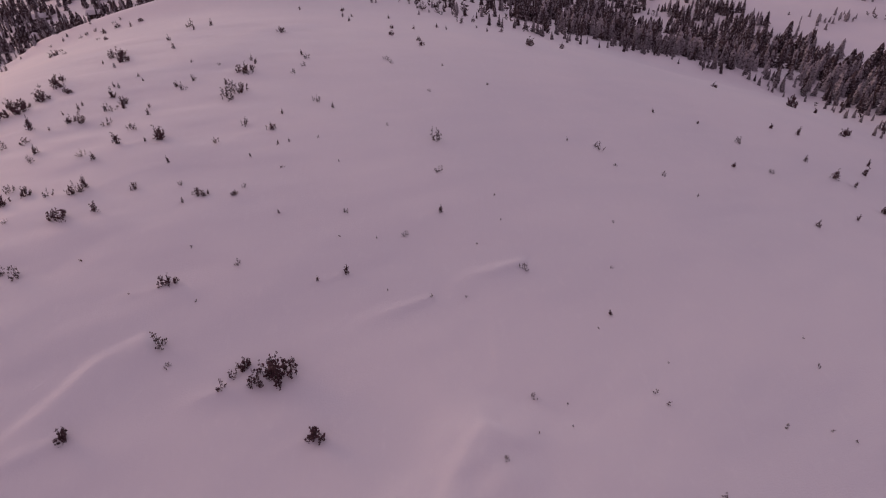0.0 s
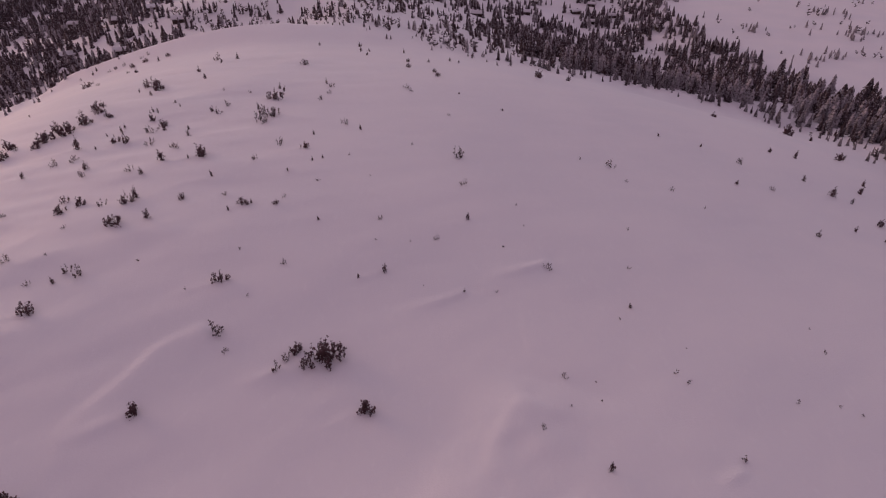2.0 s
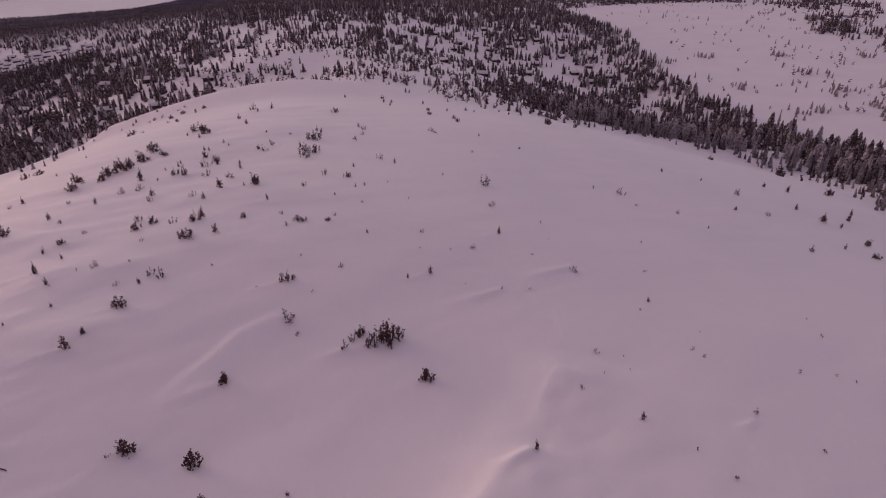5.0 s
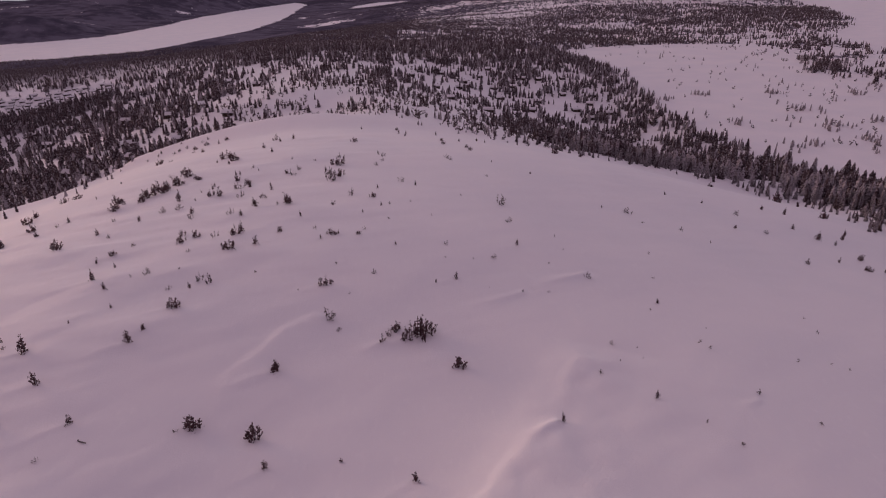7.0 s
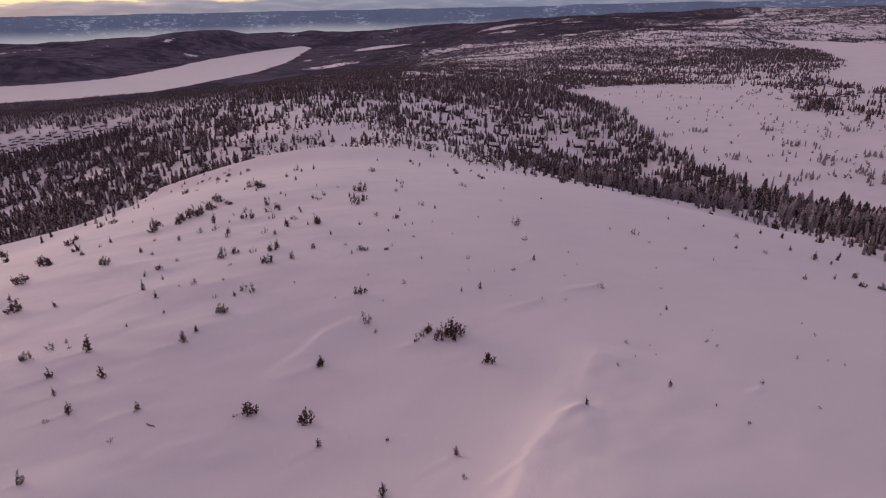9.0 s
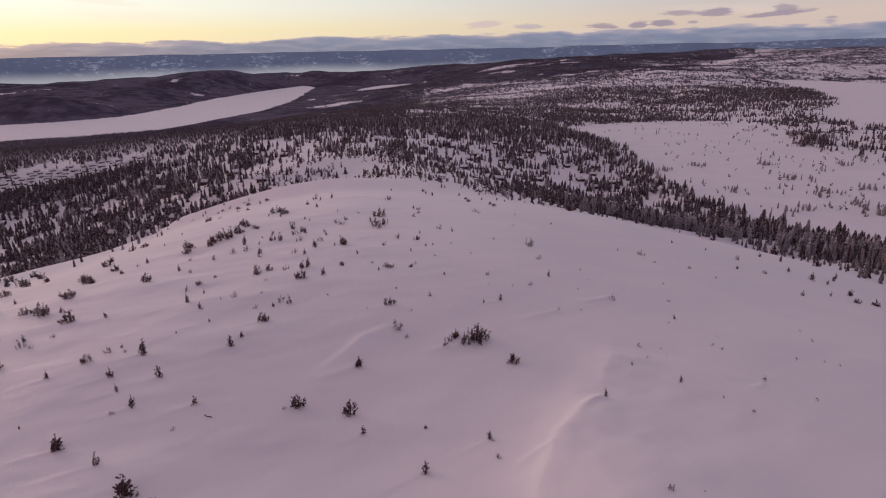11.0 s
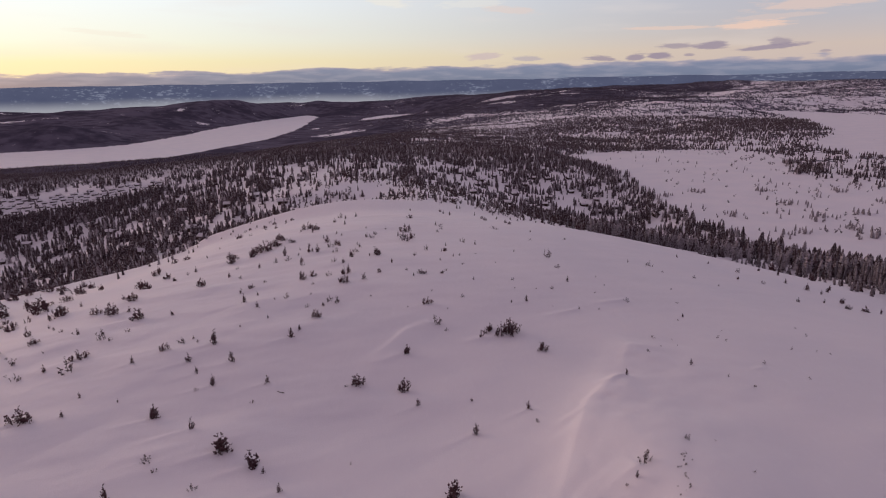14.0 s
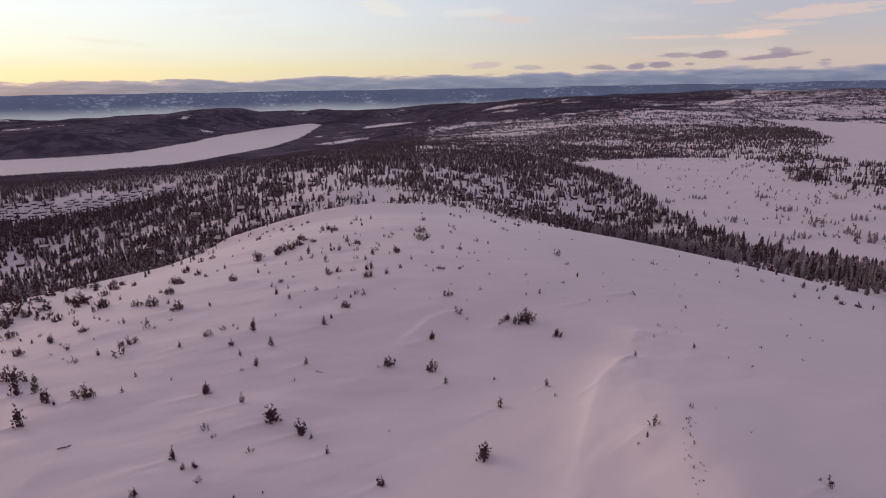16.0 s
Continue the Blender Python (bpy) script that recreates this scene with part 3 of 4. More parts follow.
BOG = [(167, 877), (261, 923), (394, 918), (433, 859), (422, 777), (383, 679), (420, 578), (520, 520), (560, 300), (262, 290),
       (240, 332), (226, 360), (207, 398), (190, 445), (188, 511), (195, 584), (212, 699)]


def shore(x, y, ring):
    """Metres from the ring's edge: below nought inside it."""
    inside = np.zeros(np.shape(x), bool)
    nearest = np.full(np.shape(x), 1e9)
    for (ax, ay), (bx, by) in zip(ring, ring[1:] + ring[:1]):
        crosses = ((ay > y) != (by > y)) & (x < (bx - ax) * (y - ay) / ((by - ay) or 1e-9) + ax)
        inside ^= crosses
        ex, ey = bx - ax, by - ay
        k = np.clip(((x - ax) * ex + (y - ay) * ey) / (ex * ex + ey * ey), 0, 1)
        nearest = np.minimum(nearest, np.hypot(x - ax - k * ex, y - ay - k * ey))
    return np.where(inside, -nearest, nearest)


def spline(t):
    t = np.abs(t)
    return np.where(t < 1, 2 / 3 - t * t + t ** 3 / 2, np.where(t < 2, (2 - t) ** 3 / 6, 0))


def hill_net(x, y):
    u, v = np.clip((x + 160) / 40, 0, 9), np.clip(y / 40, 0, 8)
    z = 0
    for j in range(-1, 10):
        row = 0
        for i in range(-1, 11):
            row = row + spline(u - i) * HILL[min(max(j, 0), 8), min(max(i, 0), 9)]
        z = z + row * spline(v - j)
    return z


WIND = (-0.87, -0.49)     # the way the snow has been blown


def drift(x, y, px, py, length, width, height):
    """A tail of blown snow in the lee of something at (px, py), with a scoured hollow to windward."""
    along = (x - px) * WIND[0] + (y - py) * WIND[1]
    across = (x - px) * WIND[1] - (y - py) * WIND[0] + 0.03 * along * np.sin(along * 0.4 + px)
    w = width * (0.6 + 0.9 * np.clip(along / length, 0, 1))
    tail = height * np.exp(-(across / w) ** 2) * smooth(-0.2, 1.0, along) * (1 - smooth(0.3 * length, length, along))
    return tail - 0.45 * height * np.exp(-((along + 0.9) ** 2 + across ** 2) / (1.1 * width + 0.3) ** 2)


# snow tails behind the larger bushes and the wind lips: x, y, length, width, height
TAILS = [(13, 119, 12, 1.2, 0.20), (9, 117.5, 7, 0.7, 0.16), (45, 141, 14, 0.9, 0.26), (32, 132.6, 13, 0.8, 0.18), (60, 102.5, 5, 0.5, 0.15),
         (32.3, 97, 9, 0.9, 0.30), (19.6, 111, 10, 1.3, 0.06), (-7.5, 110.6, 14, 1.1, 0.15), (23, 86, 10, 0.8, 0.18)]
for bx, by, bh in BUSHES_A + BUSHES_B + BUSHES_C + SAPLINGS_A + SAPLINGS_B + SAPLINGS_C + TWIGGY_A:
    if bh > 1.25 and by < 205 and not (-10 < bx < 22 and 95 < by < 125) and (bx * 3.7 + by * 1.3) % 1 < 0.75:
        TAILS.append((bx, by, 3 + 2.4 * bh + 4 * ((bx * 7.1 + by) % 1), 0.35 + 0.16 * bh, 0.042 * bh + 0.02))
# crests of the long wind ridges
RIDGES = [([(33.2, 98.6), (26.7, 91.4), (23.6, 87.9), (21.4, 81.7), (18.6, 74.6), (15.9, 67.3), (13.1, 60), (9, 50)], 1.1, 0.32),
          ([(25.6, 68.7), (22.4, 67.5), (18.9, 65.9), (16.7, 63.3), (13.4, 57)], 1.2, 0.24), ([(38.3, 112.4), (35.6, 108.7), (33, 102.6)], 0.9, 0.2),
          ([(39, 116), (34.5, 104), (28, 92), (22.5, 80), (17.5, 67), (12, 52), (7, 38)], 5.0, 0.8),
          ([(-2.6, 124.6), (-5.5, 122.4), (-8, 120.4), (-10, 116), (-12.5, 111.5), (-14.5, 108)], 1.1, 0.36)]


def ridge(x, y, line, width, height):
    """A wind-cut crest along a line: steep on its western side, drawn out to the east."""
    best, over, along = np.full(np.shape(x), 1e9), np.zeros(np.shape(x)), np.zeros(np.shape(x))
    n = len(line) - 1
    for k, ((ax, ay), (bx, by)) in enumerate(zip(line, line[1:])):
        ex, ey = bx - ax, by - ay
        t = np.clip(((x - ax) * ex + (y - ay) * ey) / (ex * ex + ey * ey), 0, 1)
        dx, dy = x - ax - t * ex, y - ay - t * ey
        d = np.hypot(dx, dy)
        near = d < best
        best = np.where(near, d, best)
        over = np.where(near, dx, over)
        along = np.where(near, (k + t) / n, along)
    w = np.where(over < 0, width, 2.8 * width)
    w = w * (0.75 + 0.5 * fbm(x / 6, y / 6, 83, 2))
    return height * (0.7 + 0.6 * fbm(x / 5, y / 5, 87, 2)) * np.exp(-(best / w) ** 2) * smooth(-0.02, 0.08, along) * (1 - 0.75 * smooth(0.6, 1.0, along))


def bald(x, y):
    """1 and less on the treeless crown of the hill."""
    return ((x - 8) / 132) ** 2 + ((y - 105) / 155) ** 2


# the brow of the hill, past which the ground falls away and the woods begin
BROW = [(-141, 174), (-137, 224), (-130, 255), (-127, 282), (-117, 299), (-100, 301), (-84, 304), (-68, 308), (-50, 313), (-36, 315),
        (-10, 306), (15, 290), (40, 279), (60, 279), (78, 287), (95, 300), (123, 304), (146, 298), (160, 279), (162, 248), (146, 212),
        (154, 180), (168, 100), (170, -100), (-190, -100), (-175, 60), (-140, 130)]


def ground_z(x, y):
    x, y = np.asarray(x, float), np.asarray(y, float)
    z = np.full(x.shape, -75.0)
    for cx, cy, s, h in SWELLS + FAR_SWELLS + MOST_DISTANT:
        z = z + h * np.exp(-((x - cx) ** 2 + (y - cy) ** 2) / (2 * s * s))
    far = smooth(350, 1200, np.hypot(x, y))
    z = z + far * (14 * (fbm(x / 420, y / 420, 5) - 0.5) + 6 * (fbm(x / 110, y / 110, 9) - 0.5))
    z = z + 30 * smooth(1700, 2400, np.hypot(x, y)) * (fbm(x / 240, y / 300, 57, 3) - 0.5)
    for ring, level, soft in ((LONG_LAKE, -130, 300), (SMALL_LAKE, -129, 110), (EAST_LAKE, -58, 110), (BOG, -53, 60)):
        d = shore(x, y, ring)
        if ring is not BOG:
            d = d + 26 * (fbm(x / 90, y / 90, 21) - 0.5)
        z = z + (level - z) * (1 - smooth(0, soft, d))
        if ring is not BOG:
            z = np.where(d < 300, np.maximum(z, level + np.clip(d * 0.05, 0, 3)), z)
    w = smooth(-160, -115, x) * smooth(200, 160, x) * smooth(320, 285, y) * smooth(0, 30, y)
    z = z + (hill_net(x, y) - z) * w
    # a steeper fall just past the brow, on its western and northern side
    past = shore(x, y, BROW)
    z = z - 6.5 * smooth(-1, 20, past) * (1 - smooth(35, 100, past)) * smooth(-10, -45, x) * smooth(140, 200, y)
    # the wind ridge near the start of the flight and the swells of packed snow
    near = 1 - smooth(0.85, 1.6, bald(x, y))
    crest = x - 31 + 0.12 * (y - 60)
    z = z + 3.4 * np.exp(-(crest / np.where(crest < 0, 9.5, 15)) ** 2 - ((y - 62) / np.where(y < 62, 34, 26)) ** 2)
    a, b = x * WIND[0] + y * WIND[1], x * WIND[1] - y * WIND[0]
    z = z + near * ((1.2 - 0.75 * smooth(-30, 30, x)) * (fbm(a / 42, b / 20, 3, 3) - 0.5) + (0.37 - 0.17 * smooth(-40, 0, x)) * (fbm(a / 11, b / 4.5, 13, 3) - 0.5))
    west = smooth(30, -40, x)
    z = z + near * west * 0.85 * (fbm(x / 30 + y / 60, y / 9 - x / 60, 31, 2) - 0.5)
    for px, py, length, width, height in TAILS:
        close = (np.abs(x - px + 0.45 * length) < length) & (np.abs(y - py + 0.25 * length) < length)
        if np.any(close):
            z = np.array(z)
            z[close] += drift(x[close], y[close], px, py, length, width, height)
    for line, width, height in RIDGES:
        z = z + ridge(x, y, line, width, height)
    return z


# open snow between the far woods: x, y, half width, half depth
CLEARINGS = [(360, 1375, 130, 42), (250, 1022, 70, 16), (120, 1000, 70, 22), (-50, 985, 60, 16), (700, 2140, 120, 60), (905, 1990, 130, 55), (1080, 2330, 150, 70),
             (150, 1700, 110, 60), (-20, 1500, 80, 50), (310, 1880, 120, 60), (610, 1600, 70, 40), (-380, 2250, 110, 60), (-430, 1480, 60, 24), (-640, 1330, 90, 22),
             (1250, 2700, 260, 110), (560, 2600, 130, 60), (-300, 1080, 40, 16), (-1290, 3120, 26, 60), (-1120, 2930, 40, 24), (-1820, 2650, 70, 40), (330, 3330, 150, 80)]
VILLAGE = [(-368, 484), (-330, 500), (-290, 522), (-252, 546), (-262, 574), (-312, 563), (-358, 552), (-392, 524)]
HEDGE = [(-372, 474), (-330, 492), (-290, 513), (-246, 540), (-240, 512), (-268, 480), (-300, 462), (-330, 432), (-390, 420)]


def woods(x, y):
    """How closely trees stand, 0 to 1."""
    past = shore(x, y, BROW)
    r = np.hypot(x, y)
    n = fbm(x / 105, y / 105, 41)
    m = fbm(x / 24, y / 24, 47)
    fine = fbm(x / 11, y / 11, 53, 3)
    # thin growth on the saddle north of the crown
    top = smooth(-120, -70, x) * smooth(75, 20, x) * smooth(560, 400, y)
    west = smooth(-60, -110, x)
    w = 0.06 + 0.84 * smooth(0.47, 0.56, 0.25 * n + 0.4 * m + 0.35 * fine + 0.055 * west + 0.015 * smooth(20, 60, x))
    w = w * (1 - top) + top * 0.85 * smooth(0.36, 0.58, 0.4 * m + 0.6 * fine)
    # streaks of open ground that run along the western slope
    streak = smooth(0.50, 0.58, fbm((x + 0.5 * y) / 70, (y - 0.5 * x) / 17, 59, 3))
    w = w * (1 - 0.60 * streak * west * smooth(700, 560, y) * smooth(20, 60, past))
    belt = smooth(45, 105, x) * smooth(75, 45, past) * smooth(420, 340, y)
    w = np.maximum(w, belt * (0.25 + 0.75 * smooth(0.40, 0.52, 0.5 * m + 0.5 * fine)))
    w = w * (1 - 0.9 * smooth(1.1, 0.7, ((x - 132) / 26) ** 2 + ((y - 360) / 12) ** 2))
    edge = 10 * (m - 0.5) + 8 * (fine - 0.5)
    w = w * smooth(edge - 1, edge + 4 + 10 * smooth(-60, 20, x) * smooth(110, 40, x), past)
    w = w + 0.10 * west * smooth(-20, -6, past) * smooth(4, -2, past)
    # the close dark wood along the crest of the saddle, and the wooded slope down to the lake
    crest = smooth(630, 690, y + 0.12 * x + 40 * (m - 0.5)) * smooth(860, 800, y) * smooth(230, 180, x)
    w = np.maximum(w, crest * (0.20 + 0.62 * smooth(0.42, 0.54, 0.5 * m + 0.5 * fine)))
    far = smooth(800, 900, r)
    stripes = fbm((x + 0.15 * y) / 330, y / 120, 67, 4)
    w = w * (1 - far) + far * (0.18 + 0.82 * smooth(0.38, 0.54, 0.35 * stripes + 0.15 * n + 0.25 * m + 0.25 * fine))
    w = np.where((x < -60) & (r > 640), np.maximum(w, smooth(640, 760, r) * 0.97 * smooth(0.20, 0.32, 0.6 * n + 0.4 * m)), w)
    # unbroken wood round the long lake, on the hills past it and on the far eastern ridge
    slope = x / np.maximum(y, 1)
    solid = np.maximum(smooth(1150, 1300, r) * smooth(0.02, -0.10, slope), smooth(2250, 2700, r) * smooth(0.36, 0.28, slope))
    solid = np.maximum(solid, smooth(3200, 3500, r) * smooth(0.52, 0.40, slope + 0.25 * (n - 0.5)))
    w = np.maximum(w, 1.3 * solid * smooth(0.26, 0.36, 0.6 * n + 0.4 * stripes))
    w = np.maximum(w, 1.15 * smooth(-200, -260, x) * smooth(575, 600, y) * (r < 1400))
    w = w * (1 - 0.15 * smooth(0.36, 0.44, slope) * smooth(2000, 2500, r))
    for cx, cy, a, b in CLEARINGS:
        w = w * (1 - 0.72 * smooth(1.2, 0.4, ((x - cx) / a) ** 2 + ((y - cy) / b) ** 2 + 2.2 * (m - 0.5) + 2.2 * (fine - 0.5)))
    d = shore(x, y, BOG)
    w = np.where((y > 760) & (d > 0) & (d < 90), np.maximum(w, 0.95 * smooth(90, 55, d) * smooth(0.30, 0.40, m)), w)
    w = np.where((d > 0) & (d < 60) & (x < 260), np.maximum(w, 0.85 * smooth(60, 25, d) * smooth(0.38, 0.50, 0.5 * m + 0.5 * fine) * smooth(300, 360, y)), w)
    w = w * (1 - 0.8 * smooth(360, 400, x) * smooth(1050, 980, y) * smooth(0.56, 0.46, fbm(x / 60, y / 22, 79, 3)))
    # the village's open ground, and the close belt of spruce below it
    w = w * (1 - 0.9 * smooth(6, -6, shore(x, y, VILLAGE)))
    w = np.maximum(w, smooth(6, -6, shore(x, y, HEDGE) + 26 * (m - 0.5)))
    for ring, soft in ((LONG_LAKE, 25), (SMALL_LAKE, 25), (EAST_LAKE, 25), (BOG, 12)):
        w = w * smooth(-4, soft, shore(x, y, ring) + 26 * (fbm(x / 90, y / 90, 21) - 0.5))
    return w


# ---------------------------------------------------------------- the ground, one sheet to the horizon
def build_ground():
    rings = [0.5]
    while rings[-1] < 4650:
        r = rings[-1]
        rings.append(r + (1.5 if r < 30 else max(0.5, 0.0056 * r) if r < 320 else 0.0088 * r))
    rings = np.array(rings)
    front = np.concatenate([np.arange(-58, -46, 0.7), np.arange(-46, 46, 0.23), np.arange(46, 58.01, 0.7)])
    rear = np.arange(62, 298.01, 4.0)
    az = np.radians(np.concatenate([front, rear]))
    r, a = np.meshgrid(rings, az, indexing="ij")
    x, y = 10 + r * np.sin(a), 20 + r * np.cos(a)
    z = ground_z(x, y)
    nr, na = x.shape
    verts = np.stack([x, y, z], -1).reshape(-1, 3)
    i, j = np.meshgrid(np.arange(nr - 1), np.arange(na), indexing="ij")
    p, q = i * na + j, i * na + (j + 1) % na
    tris = np.concatenate([np.stack([p, p + na, q], -1).reshape(-1, 3), np.stack([q, p + na, q + na], -1).reshape(-1, 3)])
    hub = len(verts)
    verts = np.concatenate([verts, [(10, 20, float(ground_z(10, 20)))]])
    k = np.arange(na)
    tris = np.concatenate([tris, np.stack([np.full(na, hub), k, (k + 1) % na], -1)])
    me = mesh_from_arrays("ground", verts, tris, SNOW)
    me.polygons.foreach_set("use_smooth", np.ones(len(me.polygons), bool))
    w = me.attributes.new("woods", "FLOAT", "POINT")
    w.data.foreach_set("value", np.append((woods(x, y) * (1 - 0.30 * smooth(0.0, 0.1, x / np.maximum(y, 1)) * smooth(2300, 2000, np.hypot(x, y)))).ravel(), 0).astype(np.float32))
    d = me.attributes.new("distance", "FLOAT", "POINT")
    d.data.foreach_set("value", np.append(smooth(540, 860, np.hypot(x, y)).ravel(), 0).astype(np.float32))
    tagged(new("ground", me), "wind-packed snow over hill, bog, frozen lakes and far country", "ground", kind="structure")


build_ground()


# ---------------------------------------------------------------- woods
def scatter(rng, near, far, per_area, spread=50):
    """Places of trees in the sector ahead, thinned by the woods' closeness."""
    a0, a1 = math.radians(-spread), math.radians(spread)
    count = int(per_area * 0.5 * (a1 - a0) * (far * far - near * near))
    r = np.sqrt(rng.uniform(near * near, far * far, count))
    a = rng.uniform(a0, a1, count)
    x, y = 10 + r * np.sin(a), 20 + r * np.cos(a)
    keep = rng.random(count) < woods(x, y)
    return x[keep], y[keep], r[keep]


def wood_mesh(name, label, base, x, y, height, wide, rng, material):
    n = len(x)
    h = height * rng.uniform(0.55, 1.2, n)
    w = h * wide * rng.uniform(0.8, 1.25, n)
    places = np.stack([x, y, ground_z(x, y) - 0.25, w, h, rng.uniform(0, 6.28, n), rng.normal(0, 0.025, n)], -1)
    ob = new(name, mesh_from_arrays(name, *stack(base, places), material))
    return tagged(ob, label, "trees", kind="stuff")


def build_woods():
    rng = np.random.default_rng(4)
    # near woods: close enough to tell one tree from the next
    x, y, r = scatter(rng, 90, 860, 0.084)
    past = shore(x, y, BROW)
    thin = smooth(-120, -70, x) * smooth(75, 20, x) * smooth(560, 400, y)
    birch = rng.random(len(x)) < 0.06 + 0.62 * thin
    order = np.argsort(np.where(birch, 1e6, np.hypot(x - 105, y - 240)))
    single = np.zeros(len(x), bool)
    single[order[:300]] = True
    kind = rng.integers(0, 5, len(x))
    tall = 2.9 + 3.2 * smooth(0, 30, past) + 2.8 * smooth(60, 125, x) * smooth(0, 30, past) * smooth(430, 360, y)
    tall = tall * (1 - 0.34 * thin) * (1 - 0.45 * smooth(-150, -240, x) * smooth(550, 600, y))
    fringe = (rng.random(len(x)) < smooth(45, 15, past) * (x > 0)) | (rng.random(len(x)) < 0.2)
    for k in range(5):
        base = cone_tree(60 + k, 6, 8, 0.19 + 0.02 * k)
        for name, label, m, mat in (("spruce_wood", "rimed grey spruces close together along the brow of the hill", fringe, RIMED),
                                    ("spruce_wood", "dark spruces between snowy clearings below the hill", ~fringe, SPRUCE)):
            m = m & (kind == k) & ~birch & ~single
            wood_mesh(name, label, base, x[m], y[m], tall[m], 1.2, rng, mat)
        m = (kind == k) & birch
        wood_mesh("birch_scrub", "low bare mountain birches scattered on snow", round_tree(80 + k, 14), x[m], y[m], 0.72 * tall[m], 1.15, rng, TWIGS)
    # the close belt below the village
    hx, hy = rng.uniform(-395, -236, 2600), rng.uniform(415, 545, 2600)
    inside = shore(hx, hy, HEDGE) < 10 * (fbm(hx / 15, hy / 15, 89) - 0.6)
    wood_mesh("spruce_hedge", "close dark belt of spruce below the village", cone_tree(66, 6, 8, 0.24), hx[inside], hy[inside], 6.0, 1.15, rng, SPRUCE)
    # the nearest spruces, each a thing of its own
    models = []
    for k in range(6):
        tree = new("spruce")
        tagged(tree, "dark rimed spruce at the edge of the wood", "tree", "spruces along the wood's edge")
        rs = random.Random(k)
        limbs = [taper(rs, [(0, 0, -0.05), (0.004, 0, 0.5), (0, 0.004, 0.97)], [0.020, 0.012, 0.003], 6)]
        for b in range(9):
            h, a = 0.10 + 0.085 * b, b * 2.1
            q = 0.16 * (1 - h)
            limbs.append(taper(rs, [(0, 0, h), (q * math.cos(a), q * math.sin(a), h - 0.01)], [0.006, 0.002], 4))
        part("trunk", mesh_from_arrays("trunk", *join(*limbs), BARK), tree, "bare dark trunk with short limbs")
        part("crown", mesh_from_arrays("crown", *join(cone_tree(500 + k, 7, 10, 0.15), spruce_crown(100 + k, 60, 0.04, 0.21)), SPRUCE if k == 2 else RIMED), tree)
        models.append(tree)
    used = set()
    for n in order[:300]:
        k = int(kind[n])
        h = float(tall[n]) * rng.uniform(0.6, 1.25)
        z = float(ground_z(x[n], y[n])) - 0.2
        m = pose(x[n], y[n], z, rng.normal(0, 1.5), rng.normal(0, 1.5), rng.uniform(0, 360))
        tree = models[k] if k not in used else copy_thing(models[k], m)
        used.add(k)
        tree.matrix_basis = m @ Matrix.Diagonal((h * 1.05, h * 1.05, h, 1))
    for k, tree in enumerate(models):
        if k not in used:
            h = 8.0
            px, py = 158 + 6 * k, 250 + 5 * k
            tree.matrix_basis = pose(px, py, float(ground_z(px, py)) - 0.2) @ Matrix.Diagonal((h, h, h, 1))
    # middle distance and far woods
    x, y, r = scatter(rng, 860, 1800, 0.032)
    for k in range(4):
        s = slice(k, None, 4)
        wood_mesh("far_spruce_wood", "dark spruce wood in the middle distance", cone_tree(20 + k, 2, 6, 0.24), x[s], y[s], 5.8 - 2.0 * smooth(900, 1400, np.hypot(x[s], y[s])) * smooth(0.24, 0.1, x[s] / y[s]), 1.0, rng, SPRUCE)
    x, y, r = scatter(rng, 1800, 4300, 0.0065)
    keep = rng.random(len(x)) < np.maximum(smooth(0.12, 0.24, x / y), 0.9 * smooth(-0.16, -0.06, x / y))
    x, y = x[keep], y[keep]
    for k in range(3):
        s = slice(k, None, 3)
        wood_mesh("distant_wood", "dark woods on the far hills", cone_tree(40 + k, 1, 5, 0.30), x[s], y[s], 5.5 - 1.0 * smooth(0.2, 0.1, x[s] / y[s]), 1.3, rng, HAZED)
    # lone spruces and willow clumps out on the bog
    count = 14000
    bx, by = rng.uniform(170, 560, count), rng.uniform(260, 920, count)
    inside = (shore(bx, by, BOG) < -8) & (rng.random(count) < smooth(0.46, 0.54, fbm(bx / 26, by / 26, 71)) * (0.06 + 0.42 * smooth(265, 350, bx) * smooth(660, 430, by) + 0.25 * smooth(340, 400, bx) * smooth(560, 640, by)))
    bx, by = bx[inside], by[inside]
    half = 2 * len(bx) // 3
    clumps = [(274, 448), (286, 455), (226, 470), (324, 467), (288, 399), (280, 396), (250, 410), (286, 423), (229, 403), (201, 555), (239, 573), (365, 567), (369, 509), (292, 510), (401, 597), (299, 574)]
    cx = np.repeat([c[0] for c in clumps], 11) + rng.normal(0, 4.2, 11 * len(clumps))
    cy = np.repeat([c[1] for c in clumps], 11) + rng.normal(0, 4.2, 11 * len(clumps))
    wood_mesh("bog_thickets", "small dark clumps of spruce standing on the snowy bog", cone_tree(95, 6, 8, 0.24), cx, cy, 4.2, 1.3, rng, RIMED)
    wood_mesh("bog_scrub", "low frosted scrub in clumps on the snowy bog", round_tree(91, 9), bx[:half], by[:half], 4.0, 1.25, rng, RIMED)
    wood_mesh("bog_spruces", "lone dark spruces on the snowy bog", cone_tree(92, 5, 8, 0.19), bx[half:], by[half:], 4.4, 1.1, rng, RIMED)


build_woods()


